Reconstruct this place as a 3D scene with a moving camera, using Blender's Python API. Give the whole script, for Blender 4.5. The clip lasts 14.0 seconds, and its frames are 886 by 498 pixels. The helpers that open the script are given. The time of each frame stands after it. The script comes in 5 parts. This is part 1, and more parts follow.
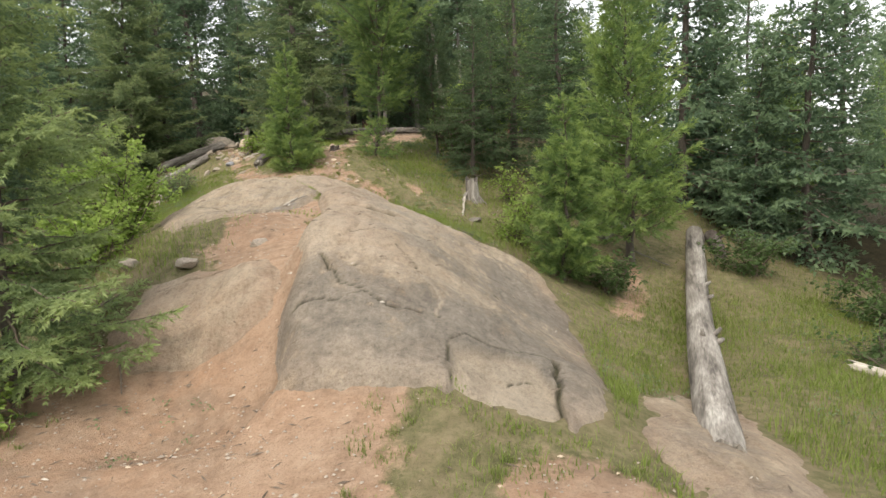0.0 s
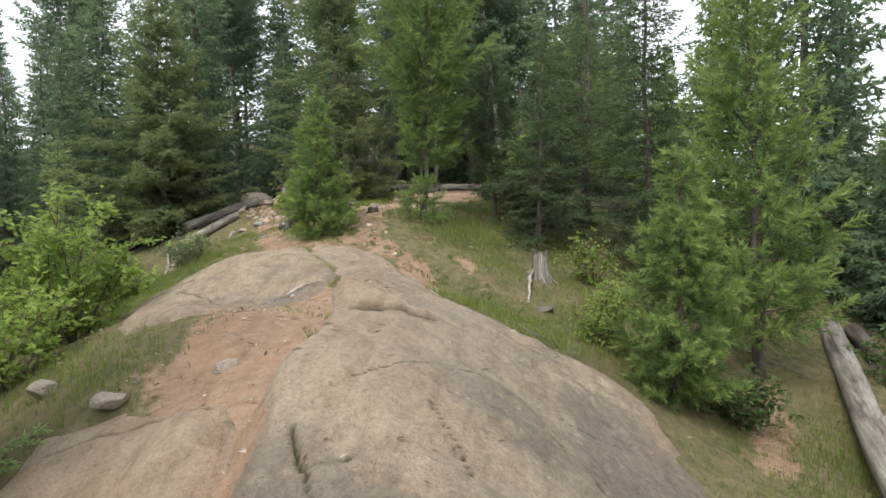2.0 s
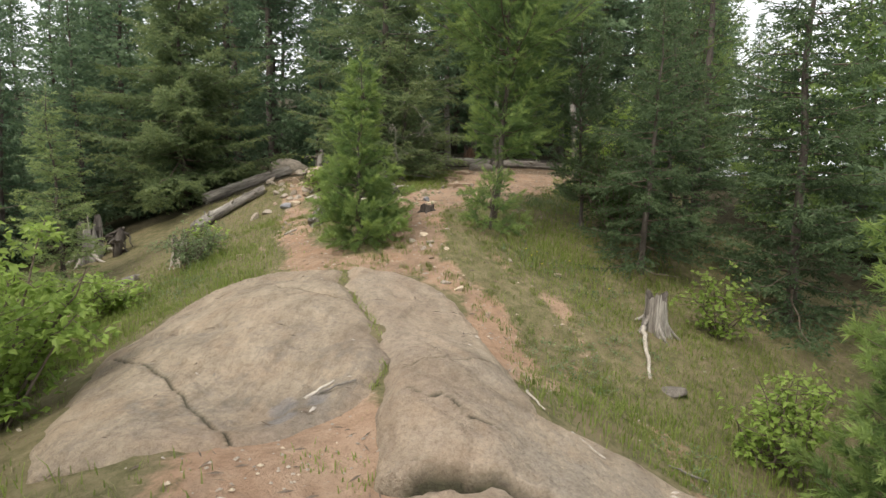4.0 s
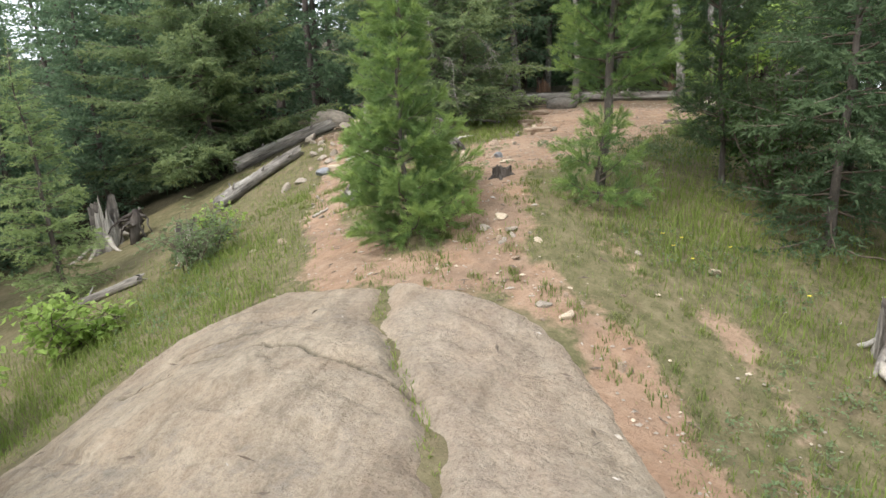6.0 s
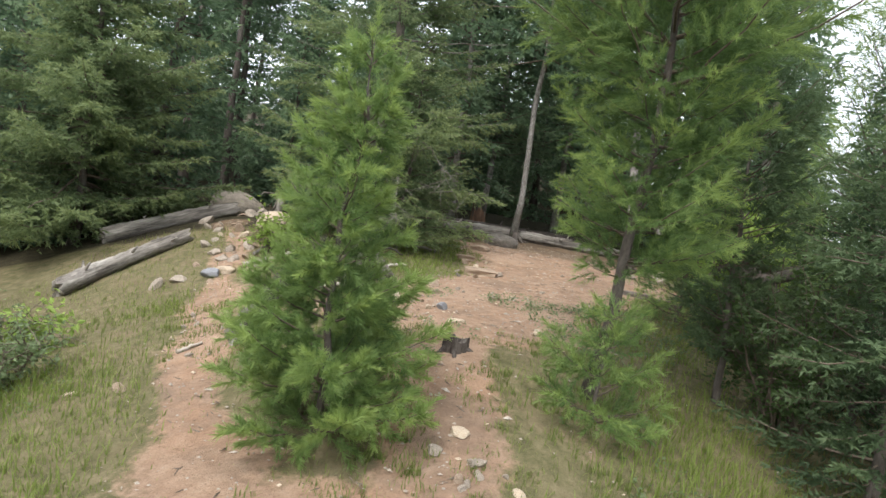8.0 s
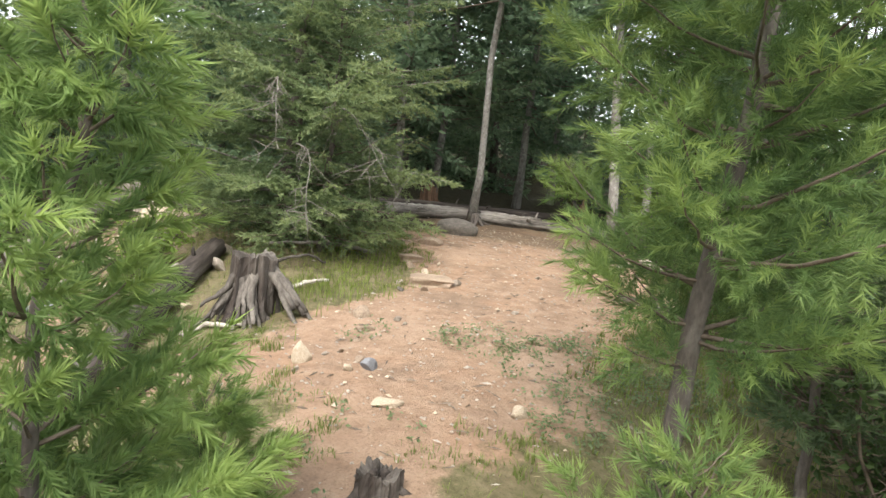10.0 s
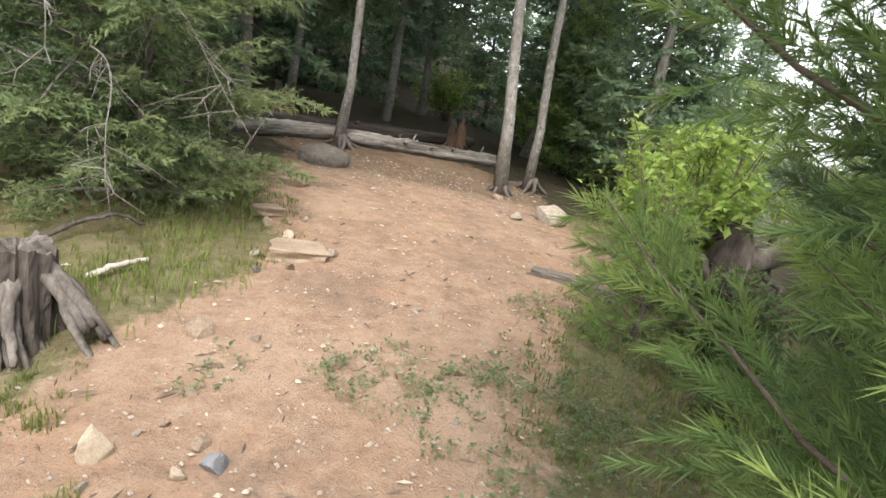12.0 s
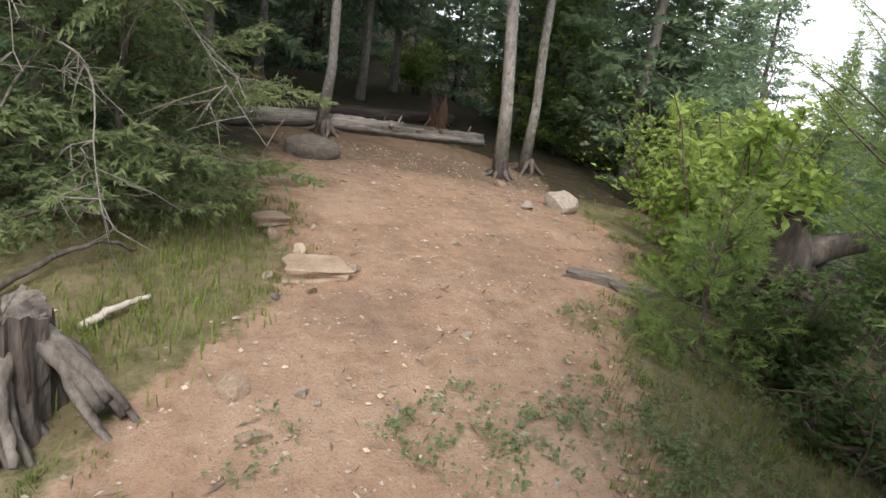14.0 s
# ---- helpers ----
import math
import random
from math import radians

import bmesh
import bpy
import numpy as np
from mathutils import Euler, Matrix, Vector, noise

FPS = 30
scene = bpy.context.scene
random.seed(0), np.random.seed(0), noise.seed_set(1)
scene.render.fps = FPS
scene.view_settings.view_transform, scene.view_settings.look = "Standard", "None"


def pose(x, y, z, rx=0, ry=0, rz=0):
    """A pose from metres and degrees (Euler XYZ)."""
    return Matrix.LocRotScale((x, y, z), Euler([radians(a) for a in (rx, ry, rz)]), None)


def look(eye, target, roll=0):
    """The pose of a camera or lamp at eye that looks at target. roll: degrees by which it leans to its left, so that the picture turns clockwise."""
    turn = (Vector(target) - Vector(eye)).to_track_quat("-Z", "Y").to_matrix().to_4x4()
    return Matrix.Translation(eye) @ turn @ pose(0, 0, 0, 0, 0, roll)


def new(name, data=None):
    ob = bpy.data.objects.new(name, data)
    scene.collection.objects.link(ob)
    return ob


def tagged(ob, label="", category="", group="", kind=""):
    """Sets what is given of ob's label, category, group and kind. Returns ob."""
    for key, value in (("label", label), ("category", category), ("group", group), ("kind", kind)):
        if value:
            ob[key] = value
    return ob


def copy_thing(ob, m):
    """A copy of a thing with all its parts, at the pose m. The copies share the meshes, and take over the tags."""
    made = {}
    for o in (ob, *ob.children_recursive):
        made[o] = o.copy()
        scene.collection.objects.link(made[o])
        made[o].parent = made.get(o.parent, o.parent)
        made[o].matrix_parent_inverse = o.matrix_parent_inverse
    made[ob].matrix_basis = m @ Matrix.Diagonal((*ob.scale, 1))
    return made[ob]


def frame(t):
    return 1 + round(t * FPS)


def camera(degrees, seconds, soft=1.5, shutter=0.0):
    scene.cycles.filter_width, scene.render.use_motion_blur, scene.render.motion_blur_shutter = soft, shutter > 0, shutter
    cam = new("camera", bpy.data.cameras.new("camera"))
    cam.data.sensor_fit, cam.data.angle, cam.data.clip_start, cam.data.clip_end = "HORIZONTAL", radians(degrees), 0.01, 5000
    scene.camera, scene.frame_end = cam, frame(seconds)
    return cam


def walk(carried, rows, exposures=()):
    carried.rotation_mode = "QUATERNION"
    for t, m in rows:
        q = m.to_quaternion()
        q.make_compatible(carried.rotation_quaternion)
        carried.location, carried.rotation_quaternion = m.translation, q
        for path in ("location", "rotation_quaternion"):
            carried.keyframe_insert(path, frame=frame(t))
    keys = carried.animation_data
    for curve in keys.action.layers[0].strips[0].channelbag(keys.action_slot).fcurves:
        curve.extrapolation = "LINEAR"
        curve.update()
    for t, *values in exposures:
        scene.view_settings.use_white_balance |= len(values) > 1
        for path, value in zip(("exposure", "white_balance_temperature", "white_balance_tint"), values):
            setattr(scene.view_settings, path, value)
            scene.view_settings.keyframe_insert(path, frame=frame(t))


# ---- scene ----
cam = camera(70.0, 14.0)

PATH = [
    (0, (0.369, 0.289, 1.232), (0.304, 2.268, 0.951), -2.5),
    (0.5, (0.445, 0.708, 1.322), (0.528, 2.679, 0.996), -5.2),
    (1, (0.431, 1.38, 1.291), (0.357, 3.333, 0.865), -6.9),
    (1.5, (0.324, 1.975, 1.383), (0.194, 3.947, 1.075), -3.6),
    (2, (0.226, 2.599, 1.441), (0.0, 4.583, 1.33), -1.7),
    (2.2, (0.141, 2.896, 1.457), (-0.133, 4.875, 1.366), -0.2),
    (4.3, (-0.59, 5.175, 2.111), (-0.919, 7.116, 1.76), 1.1),
    (4.5, (-0.632, 5.395, 2.107), (-0.975, 7.311, 1.649), -0.6),
    (5, (-0.741, 5.93, 2.066), (-1.1, 7.801, 1.46), -1.2),
    (5.5, (-0.928, 6.531, 2.143), (-1.299, 8.427, 1.623), 1.6),
    (6, (-1.058, 7.176, 2.166), (-1.595, 9.052, 1.724), -2.9),
    (6.5, (-1.221, 7.666, 2.245), (-1.763, 9.574, 1.987), 0.5),
    (7, (-1.398, 8.129, 2.293), (-1.938, 10.044, 2.088), 3.4),
    (7.5, (-1.562, 8.529, 2.316), (-2.011, 10.47, 2.146), 6.3),
    (8, (-1.804, 8.742, 2.42), (-2.038, 10.724, 2.302), 9.1),
    (8.5, (-1.925, 9.046, 2.519), (-2.016, 11.039, 2.37), 6.2),
    (8.7, (-1.929, 9.237, 2.47), (-1.998, 11.232, 2.339), 5.3),
    (10.8, (-1.858, 11.676, 2.804), (-1.91, 13.641, 2.437), 8.6),
    (11, (-1.937, 11.872, 2.815), (-1.894, 13.828, 2.4), 9.1),
    (11.5, (-2.045, 12.131, 2.9), (-1.775, 14.047, 2.394), 9.4),
    (12, (-2.173, 12.211, 2.99), (-1.75, 14.107, 2.511), 10.8),
    (12.5, (-2.377, 12.391, 3.024), (-1.869, 14.277, 2.592), 12.0),
    (13, (-2.475, 12.678, 2.996), (-1.983, 14.57, 2.574), 11.4),
    (13.5, (-2.54, 12.866, 3.009), (-2.041, 14.729, 2.479), 8.9),
    (14, (-2.583, 12.835, 3.034), (-2.011, 14.671, 2.485), 9.2),
]
EXPOSURES = [(0, 0.97, 6800, 10.0), (0.5, 0.87, 6950, 11.0), (1, 0.62, 7150, 12.0), (1.5, 0.77, 6850, 11.0), (2, 0.82, 6450, 10.0), (4.5, 0.87, 6750, 10.0), (5, 1.02, 6700, 10.0), (5.5, 1.11, 6500, 10.0), (6.5, 1.31, 6050, 9.0), (7.5, 1.21, 6150, 10.0), (8.7, 1.28, 6350, 12.0), (10.8, 1.78, 6500, 10.0), (11.5, 1.74, 6450, 11.0), (13, 1.23, 6450, 14.0), (14, 1.11, 6400, 14.0)]
walk(cam, [(t, look(eye, target, roll)) for t, eye, target, roll in PATH], EXPOSURES)

# ---------------------------------------------------------------- sky and sun: bright overcast
SUN_EL, SUN_AZ = radians(52), radians(200)
world = bpy.data.worlds.new("world")
scene.world = world
world.use_nodes = True
wn = world.node_tree.nodes
sky = wn.new("ShaderNodeTexSky")
sky.sky_type, sky.sun_disc, sky.sun_elevation, sky.sun_rotation = "NISHITA", False, SUN_EL, SUN_AZ
sky.air_density, sky.dust_density, sky.ozone_density = 1.0, 6.0, 1.0
veil = wn.new("ShaderNodeMix")
veil.data_type = "RGBA"
veil.inputs["Factor"].default_value = 0.75
veil.inputs["B"].default_value = (8.9, 9.2, 9.6, 1)
world.node_tree.links.new(sky.outputs[0], veil.inputs["A"])
world.node_tree.links.new(veil.outputs["Result"], wn["Background"].inputs["Color"])
wn["Background"].inputs["Strength"].default_value = 0.115
sun_data = bpy.data.lights.new("sun", "SUN")
sun_data.energy, sun_data.angle, sun_data.color = 1.5, radians(20), (1.0, 0.95, 0.87)
sun = new("sun", sun_data)
sun.matrix_world = look((0, 0, 30), (math.sin(SUN_AZ) * -20, math.cos(SUN_AZ) * -20, 30 - 20 * math.tan(SUN_EL)))

# ---------------------------------------------------------------- materials


def base_mat(name, rough=0.85, spec=0.3):
    m = bpy.data.materials.new(name)
    m.use_nodes = True
    b = m.node_tree.nodes["Principled BSDF"]
    b.inputs["Roughness"].default_value = rough
    b.inputs["Specular IOR Level"].default_value = spec
    return m, m.node_tree, b


def nd(t, kind, **sets):
    n = t.nodes.new("ShaderNode" + kind)
    for k, v in sets.items():
        n.inputs[k.replace("_", " ")].default_value = v
    return n


def noise_of(t, scale, detail=6.0, rough=0.6, vec=None, stretch=None):
    n = nd(t, "TexNoise", Scale=scale, Detail=detail, Roughness=rough)
    if vec is None:
        tc = t.nodes.new("ShaderNodeTexCoord")
        vec = tc.outputs["Object"]
    if stretch:
        mp = t.nodes.new("ShaderNodeMapping")
        mp.inputs["Scale"].default_value = stretch
        t.links.new(vec, mp.inputs["Vector"])
        vec = mp.outputs["Vector"]
    t.links.new(vec, n.inputs["Vector"])
    return n.outputs["Fac"]


def ramp(t, fac, stops):
    r = t.nodes.new("ShaderNodeValToRGB")
    el = r.color_ramp.elements
    while len(el) < len(stops):
        el.new(0.5)
    for e, (p, c) in zip(el, stops):
        e.position, e.color = p, (*c, 1) if len(c) == 3 else c
    t.links.new(fac, r.inputs["Fac"])
    return r.outputs["Color"]


def mix(t, fac, a, b, mode="MIX"):
    n = t.nodes.new("ShaderNodeMix")
    n.data_type, n.blend_type = "RGBA", mode
    for key, v in (("Factor", fac), ("A", a), ("B", b)):
        if isinstance(v, (int, float)):
            n.inputs[key].default_value = v
        elif isinstance(v, tuple):
            n.inputs[key].default_value = (*v, 1)
        else:
            t.links.new(v, n.inputs[key])
    return n.outputs["Result"]


def calc(t, op, a, b=0.0, clamp=False):
    n = t.nodes.new("ShaderNodeMath")
    n.operation, n.use_clamp = op, clamp
    for k, v in enumerate((a, b)):
        if isinstance(v, (int, float)):
            n.inputs[k].default_value = v
        else:
            t.links.new(v, n.inputs[k])
    return n.outputs[0]


def attr(t, name):
    a = t.nodes.new("ShaderNodeAttribute")
    a.attribute_name = name
    return a.outputs["Fac"]


def bump(t, b, height, strength, dist):
    n = t.nodes.new("ShaderNodeBump")
    n.inputs["Strength"].default_value, n.inputs["Distance"].default_value = strength, dist
    t.links.new(height, n.inputs["Height"])
    t.links.new(n.outputs["Normal"], b.inputs["Normal"])


def grainy(name, stops, scale, fine=60.0, rough=0.85, relief=0.01, stretch=None, fine_amount=0.35, spec=0.3):
    """A natural surface: a coarse ramp, fine grain over it, and relief of both."""
    m, t, b = base_mat(name, rough, spec)
    big = noise_of(t, scale, 8, 0.62, stretch=stretch)
    small = noise_of(t, fine, 4, 0.7, stretch=stretch)
    col = ramp(t, big, stops)
    grain = ramp(t, small, [(0.3, (1 - fine_amount,) * 3), (0.7, (1 + 0.0,) * 3)])
    t.links.new(mix(t, 1.0, col, grain, "MULTIPLY"), b.inputs["Base Color"])
    bump(t, b, calc(t, "ADD", big, calc(t, "MULTIPLY", small, 0.5)), 0.8, relief)
    return m


def foliage(name, dark, light, tip, scale=3.0):
    """Needles or leaves: thin, a little see-through, lighter towards the young tips."""
    m, t, b = base_mat(name, 0.55, 0.25)
    n = noise_of(t, scale, 3, 0.6)
    info = t.nodes.new("ShaderNodeObjectInfo")
    geo = t.nodes.new("ShaderNodeNewGeometry")
    f = calc(t, "ADD", calc(t, "MULTIPLY", n, 0.9), calc(t, "MULTIPLY", geo.outputs["Random Per Island"], 0.35))
    f = calc(t, "ADD", f, calc(t, "MULTIPLY", info.outputs["Random"], 0.25))
    col = ramp(t, calc(t, "SUBTRACT", f, 0.15), [(0.2, dark), (0.85, light)])
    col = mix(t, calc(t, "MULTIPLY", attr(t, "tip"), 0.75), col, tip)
    t.links.new(col, b.inputs["Base Color"])
    tr = t.nodes.new("ShaderNodeBsdfTranslucent")
    t.links.new(col, tr.inputs["Color"])
    ms = t.nodes.new("ShaderNodeMixShader")
    ms.inputs[0].default_value = 0.54
    out = t.nodes["Material Output"]
    t.links.new(b.outputs[0], ms.inputs[1])
    t.links.new(tr.outputs[0], ms.inputs[2])
    t.links.new(ms.outputs[0], out.inputs["Surface"])
    return m


def ground_material():
    m, t, b = base_mat("trail_ground", 0.95, 0.15)
    wob = noise_of(t, 2.2, 6, 0.65)
    mid = noise_of(t, 9.0, 6, 0.7)
    fine = noise_of(t, 70.0, 5, 0.75)
    soil = ramp(t, mid, [(0.22, (0.17, 0.115, 0.08)), (0.42, (0.275, 0.185, 0.125)), (0.6, (0.35, 0.248, 0.172)), (0.8, (0.42, 0.325, 0.24))])
    patchy = noise_of(t, 1.1, 7, 0.7)
    soil = mix(t, ramp(t, wob, [(0.45, (0, 0, 0)), (0.7, (0.6, 0.6, 0.6))]), soil, (0.345, 0.205, 0.125))
    soil = mix(t, ramp(t, patchy, [(0.30, (0.75, 0.75, 0.75)), (0.5, (0, 0, 0))]), soil, (0.18, 0.128, 0.092))
    soil = mix(t, ramp(t, patchy, [(0.52, (0, 0, 0)), (0.72, (0.6, 0.6, 0.6))]), soil, (0.42, 0.325, 0.24))
    speck = ramp(t, fine, [(0.28, (0.45, 0.42, 0.4)), (0.45, (0.95, 0.95, 0.95)), (0.78, (1.15, 1.12, 1.1))])
    soil = mix(t, 0.8, soil, speck, "MULTIPLY")
    turf = ramp(t, mid, [(0.3, (0.085, 0.088, 0.038)), (0.5, (0.155, 0.14, 0.072)), (0.72, (0.25, 0.205, 0.125))])
    turf = mix(t, ramp(t, wob, [(0.5, (0, 0, 0)), (0.66, (0.6, 0.6, 0.6))]), turf, (0.215, 0.165, 0.105))
    turf = mix(t, 0.85, turf, speck, "MULTIPLY")
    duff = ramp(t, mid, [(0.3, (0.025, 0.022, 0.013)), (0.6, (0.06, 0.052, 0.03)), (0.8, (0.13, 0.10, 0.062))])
    worn = calc(t, "ADD", attr(t, "dirt"), calc(t, "MULTIPLY", calc(t, "SUBTRACT", calc(t, "ADD", wob, mid), 1.0), 0.9))
    worn = ramp(t, worn, [(0.36, (0, 0, 0)), (0.6, (1, 1, 1))])
    # the litter mask darkens soil and turf: forest litter plus painted tree shade
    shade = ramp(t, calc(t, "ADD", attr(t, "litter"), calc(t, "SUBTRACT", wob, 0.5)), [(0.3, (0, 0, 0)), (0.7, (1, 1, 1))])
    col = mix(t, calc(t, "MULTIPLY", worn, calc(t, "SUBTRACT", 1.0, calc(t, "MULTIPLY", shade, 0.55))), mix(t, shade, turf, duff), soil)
    t.links.new(col, b.inputs["Base Color"])
    bump(t, b, calc(t, "ADD", mid, calc(t, "MULTIPLY", fine, 0.6)), 0.9, 0.03)
    return m


def rock_material():
    m, t, b = base_mat("granite", 0.88, 0.25)
    big = noise_of(t, 0.8, 8, 0.65)
    mid = noise_of(t, 4.5, 9, 0.74, stretch=(1.0, 0.5, 1.0))
    blot = noise_of(t, 11.0, 7, 0.72)
    pits = noise_of(t, 38.0, 4, 0.7)
    fine = noise_of(t, 150.0, 3, 0.7)
    col = ramp(t, mid, [(0.32, (0.265, 0.218, 0.162)), (0.46, (0.34, 0.283, 0.21)), (0.58, (0.39, 0.326, 0.245)), (0.72, (0.47, 0.40, 0.307))])
    rust = ramp(t, noise_of(t, 2.1, 6, 0.7), [(0.48, (0, 0, 0)), (0.68, (0.55, 0.55, 0.55))])
    col = mix(t, rust, col, (0.31, 0.23, 0.158))
    streak = ramp(t, noise_of(t, 3.0, 8, 0.72, stretch=(3.2, 0.7, 1.6)), [(0.34, (0.62, 0.6, 0.58)), (0.5, (1, 1, 1)), (0.66, (1.12, 1.1, 1.08))])
    col = mix(t, 0.75, col, streak, "MULTIPLY")
    cover = calc(t, "ADD", calc(t, "MULTIPLY", big, 0.9), calc(t, "MULTIPLY", blot, 0.6))
    cover = calc(t, "ADD", cover, calc(t, "MULTIPLY", attr(t, "lichen"), 0.22))
    lichen = ramp(t, cover, [(0.77, (0, 0, 0)), (0.90, (0.8, 0.8, 0.8))])
    col = mix(t, lichen, col, ramp(t, blot, [(0.35, (0.105, 0.095, 0.083)), (0.65, (0.24, 0.215, 0.18))]))
    pale = ramp(t, calc(t, "ADD", noise_of(t, 1.6, 8, 0.68), calc(t, "MULTIPLY", attr(t, "pale"), 0.16)), [(0.58, (0, 0, 0)), (0.72, (0.5, 0.5, 0.5))])
    col = mix(t, pale, col, ramp(t, pits, [(0.3, (0.36, 0.305, 0.235)), (0.7, (0.48, 0.42, 0.335))]))
    grit = calc(t, "MULTIPLY", attr(t, "dust"), ramp(t, blot, [(0.32, (0.35, 0.35, 0.35)), (0.6, (1, 1, 1))]))
    col = mix(t, calc(t, "MULTIPLY", grit, 0.85), col, ramp(t, mid, [(0.3, (0.285, 0.19, 0.13)), (0.7, (0.40, 0.305, 0.225))]))
    col = mix(t, attr(t, "fresh"), col, ramp(t, mid, [(0.3, (0.31, 0.255, 0.19)), (0.7, (0.45, 0.385, 0.295))]))
    col = mix(t, attr(t, "stain"), col, ramp(t, mid, [(0.3, (0.23, 0.23, 0.24)), (0.7, (0.32, 0.32, 0.33))]))
    # dark moss in the cracks; the same colour paints the ledge's shadow line
    moss_shade = ramp(t, blot, [(0.3, (0.03, 0.028, 0.02)), (0.7, (0.09, 0.085, 0.045))])
    col = mix(t, attr(t, "crack"), col, moss_shade)
    col = mix(t, 0.6, col, ramp(t, noise_of(t, 21.0, 8, 0.78), [(0.33, (0.6, 0.58, 0.55)), (0.47, (0.97, 0.97, 0.97)), (0.68, (1.16, 1.14, 1.1))]), "MULTIPLY")
    col = mix(t, 0.45, col, ramp(t, pits, [(0.3, (0.55, 0.53, 0.5)), (0.52, (1.02, 1.02, 1.02))]), "MULTIPLY")
    col = mix(t, 0.5, col, ramp(t, noise_of(t, 1.9, 9, 0.72, stretch=(1.3, 0.8, 1.0)), [(0.36, (0.62, 0.61, 0.6)), (0.5, (0.95, 0.95, 0.95)), (0.66, (1.14, 1.12, 1.1))]), "MULTIPLY")
    col = mix(t, 0.7, col, ramp(t, fine, [(0.3, (0.62, 0.6, 0.58)), (0.55, (1, 1, 1))]), "MULTIPLY")
    t.links.new(col, b.inputs["Base Color"])
    high = calc(t, "ADD", mid, calc(t, "MULTIPLY", blot, 0.6))
    high = calc(t, "ADD", high, calc(t, "MULTIPLY", pits, 0.35))
    bump(t, b, calc(t, "ADD", high, calc(t, "MULTIPLY", fine, 0.12)), 1.0, 0.05)
    return m


def bark_material():
    m, t, b = base_mat("lichen_bark", 0.9, 0.2)
    big = noise_of(t, 7.0, 6, 0.7, stretch=(1, 1, 0.4))
    spots = noise_of(t, 26.0, 5, 0.65, stretch=(1, 1, 0.7))
    fine = noise_of(t, 90.0, 3, 0.7, stretch=(1, 1, 0.3))
    col = ramp(t, big, [(0.35, (0.17, 0.155, 0.135)), (0.65, (0.34, 0.32, 0.29))])
    col = mix(t, ramp(t, spots, [(0.55, (0, 0, 0)), (0.66, (0.7, 0.7, 0.7))]), col, (0.46, 0.46, 0.42))
    col = mix(t, ramp(t, spots, [(0.33, (0.7, 0.7, 0.7)), (0.42, (0, 0, 0))]), col, (0.06, 0.052, 0.045))
    t.links.new(mix(t, 0.6, col, ramp(t, fine, [(0.3, (0.5, 0.5, 0.5)), (0.6, (1, 1, 1))]), "MULTIPLY"), b.inputs["Base Color"])
    bump(t, b, calc(t, "ADD", spots, fine), 0.9, 0.012)
    return m


GROUND = ground_material()
ROCK = rock_material()
STONE = grainy("field_stone", [(0.3, (0.26, 0.22, 0.18)), (0.55, (0.42, 0.36, 0.29)), (0.8, (0.56, 0.49, 0.40))], 6.0, 90, relief=0.012)
PALE_STONE = grainy("pale_stone", [(0.3, (0.46, 0.36, 0.25)), (0.6, (0.62, 0.52, 0.39)), (0.8, (0.70, 0.62, 0.50))], 7.0, 90, relief=0.01)
BLUE_STONE = grainy("blue_grey_stone", [(0.3, (0.21, 0.215, 0.23)), (0.7, (0.36, 0.365, 0.38))], 8.0, 90, relief=0.01)
TAN_STONE = grainy("tan_stone", [(0.3, (0.26, 0.19, 0.13)), (0.55, (0.38, 0.29, 0.21)), (0.8, (0.50, 0.41, 0.31))], 6.0, 90, relief=0.012)
DARK_STONE = grainy("mossy_boulder", [(0.3, (0.12, 0.105, 0.088)), (0.6, (0.22, 0.195, 0.165)), (0.8, (0.30, 0.275, 0.225))], 5.0, 70, relief=0.015)
DEADWOOD = grainy("weathered_wood", [(0.34, (0.07, 0.06, 0.05)), (0.48, (0.24, 0.215, 0.185)), (0.66, (0.46, 0.43, 0.38))], 7.0, 55, relief=0.012, stretch=(1, 1, 0.12), fine_amount=0.5)
PALEWOOD = grainy("bleached_wood", [(0.25, (0.28, 0.24, 0.19)), (0.5, (0.48, 0.43, 0.36)), (0.75, (0.62, 0.57, 0.5))], 6.0, 45, relief=0.008, stretch=(1, 1, 0.12), fine_amount=0.45)
DARKWOOD = grainy("dark_rotting_wood", [(0.36, (0.03, 0.024, 0.02)), (0.5, (0.075, 0.06, 0.05)), (0.66, (0.165, 0.145, 0.125))], 8.0, 55, relief=0.014, stretch=(1, 1, 0.1), fine_amount=0.5)
GREYWOOD = grainy("grey_root_wood", [(0.34, (0.05, 0.042, 0.034)), (0.48, (0.115, 0.10, 0.085)), (0.66, (0.23, 0.205, 0.175))], 9.0, 55, relief=0.014, stretch=(1, 1, 0.15), fine_amount=0.5)
STRAW = grainy("dry_straw", [(0.3, (0.19, 0.155, 0.085)), (0.7, (0.34, 0.285, 0.17))], 20.0, 80, relief=0.001)
REDWOOD = grainy("rotten_red_wood", [(0.3, (0.10, 0.06, 0.04)), (0.7, (0.26, 0.155, 0.10))], 8.0, 45, relief=0.012, stretch=(1, 1, 0.15))
BARK = grainy("spruce_bark", [(0.3, (0.07, 0.058, 0.048)), (0.55, (0.16, 0.135, 0.115)), (0.8, (0.27, 0.245, 0.215))], 9.0, 60, relief=0.012, stretch=(1, 1, 0.35), fine_amount=0.5)
PALEBARK = bark_material()
TWIGWOOD = grainy("twig_bark", [(0.3, (0.10, 0.075, 0.055)), (0.7, (0.22, 0.175, 0.135))], 12.0, 70, relief=0.003)
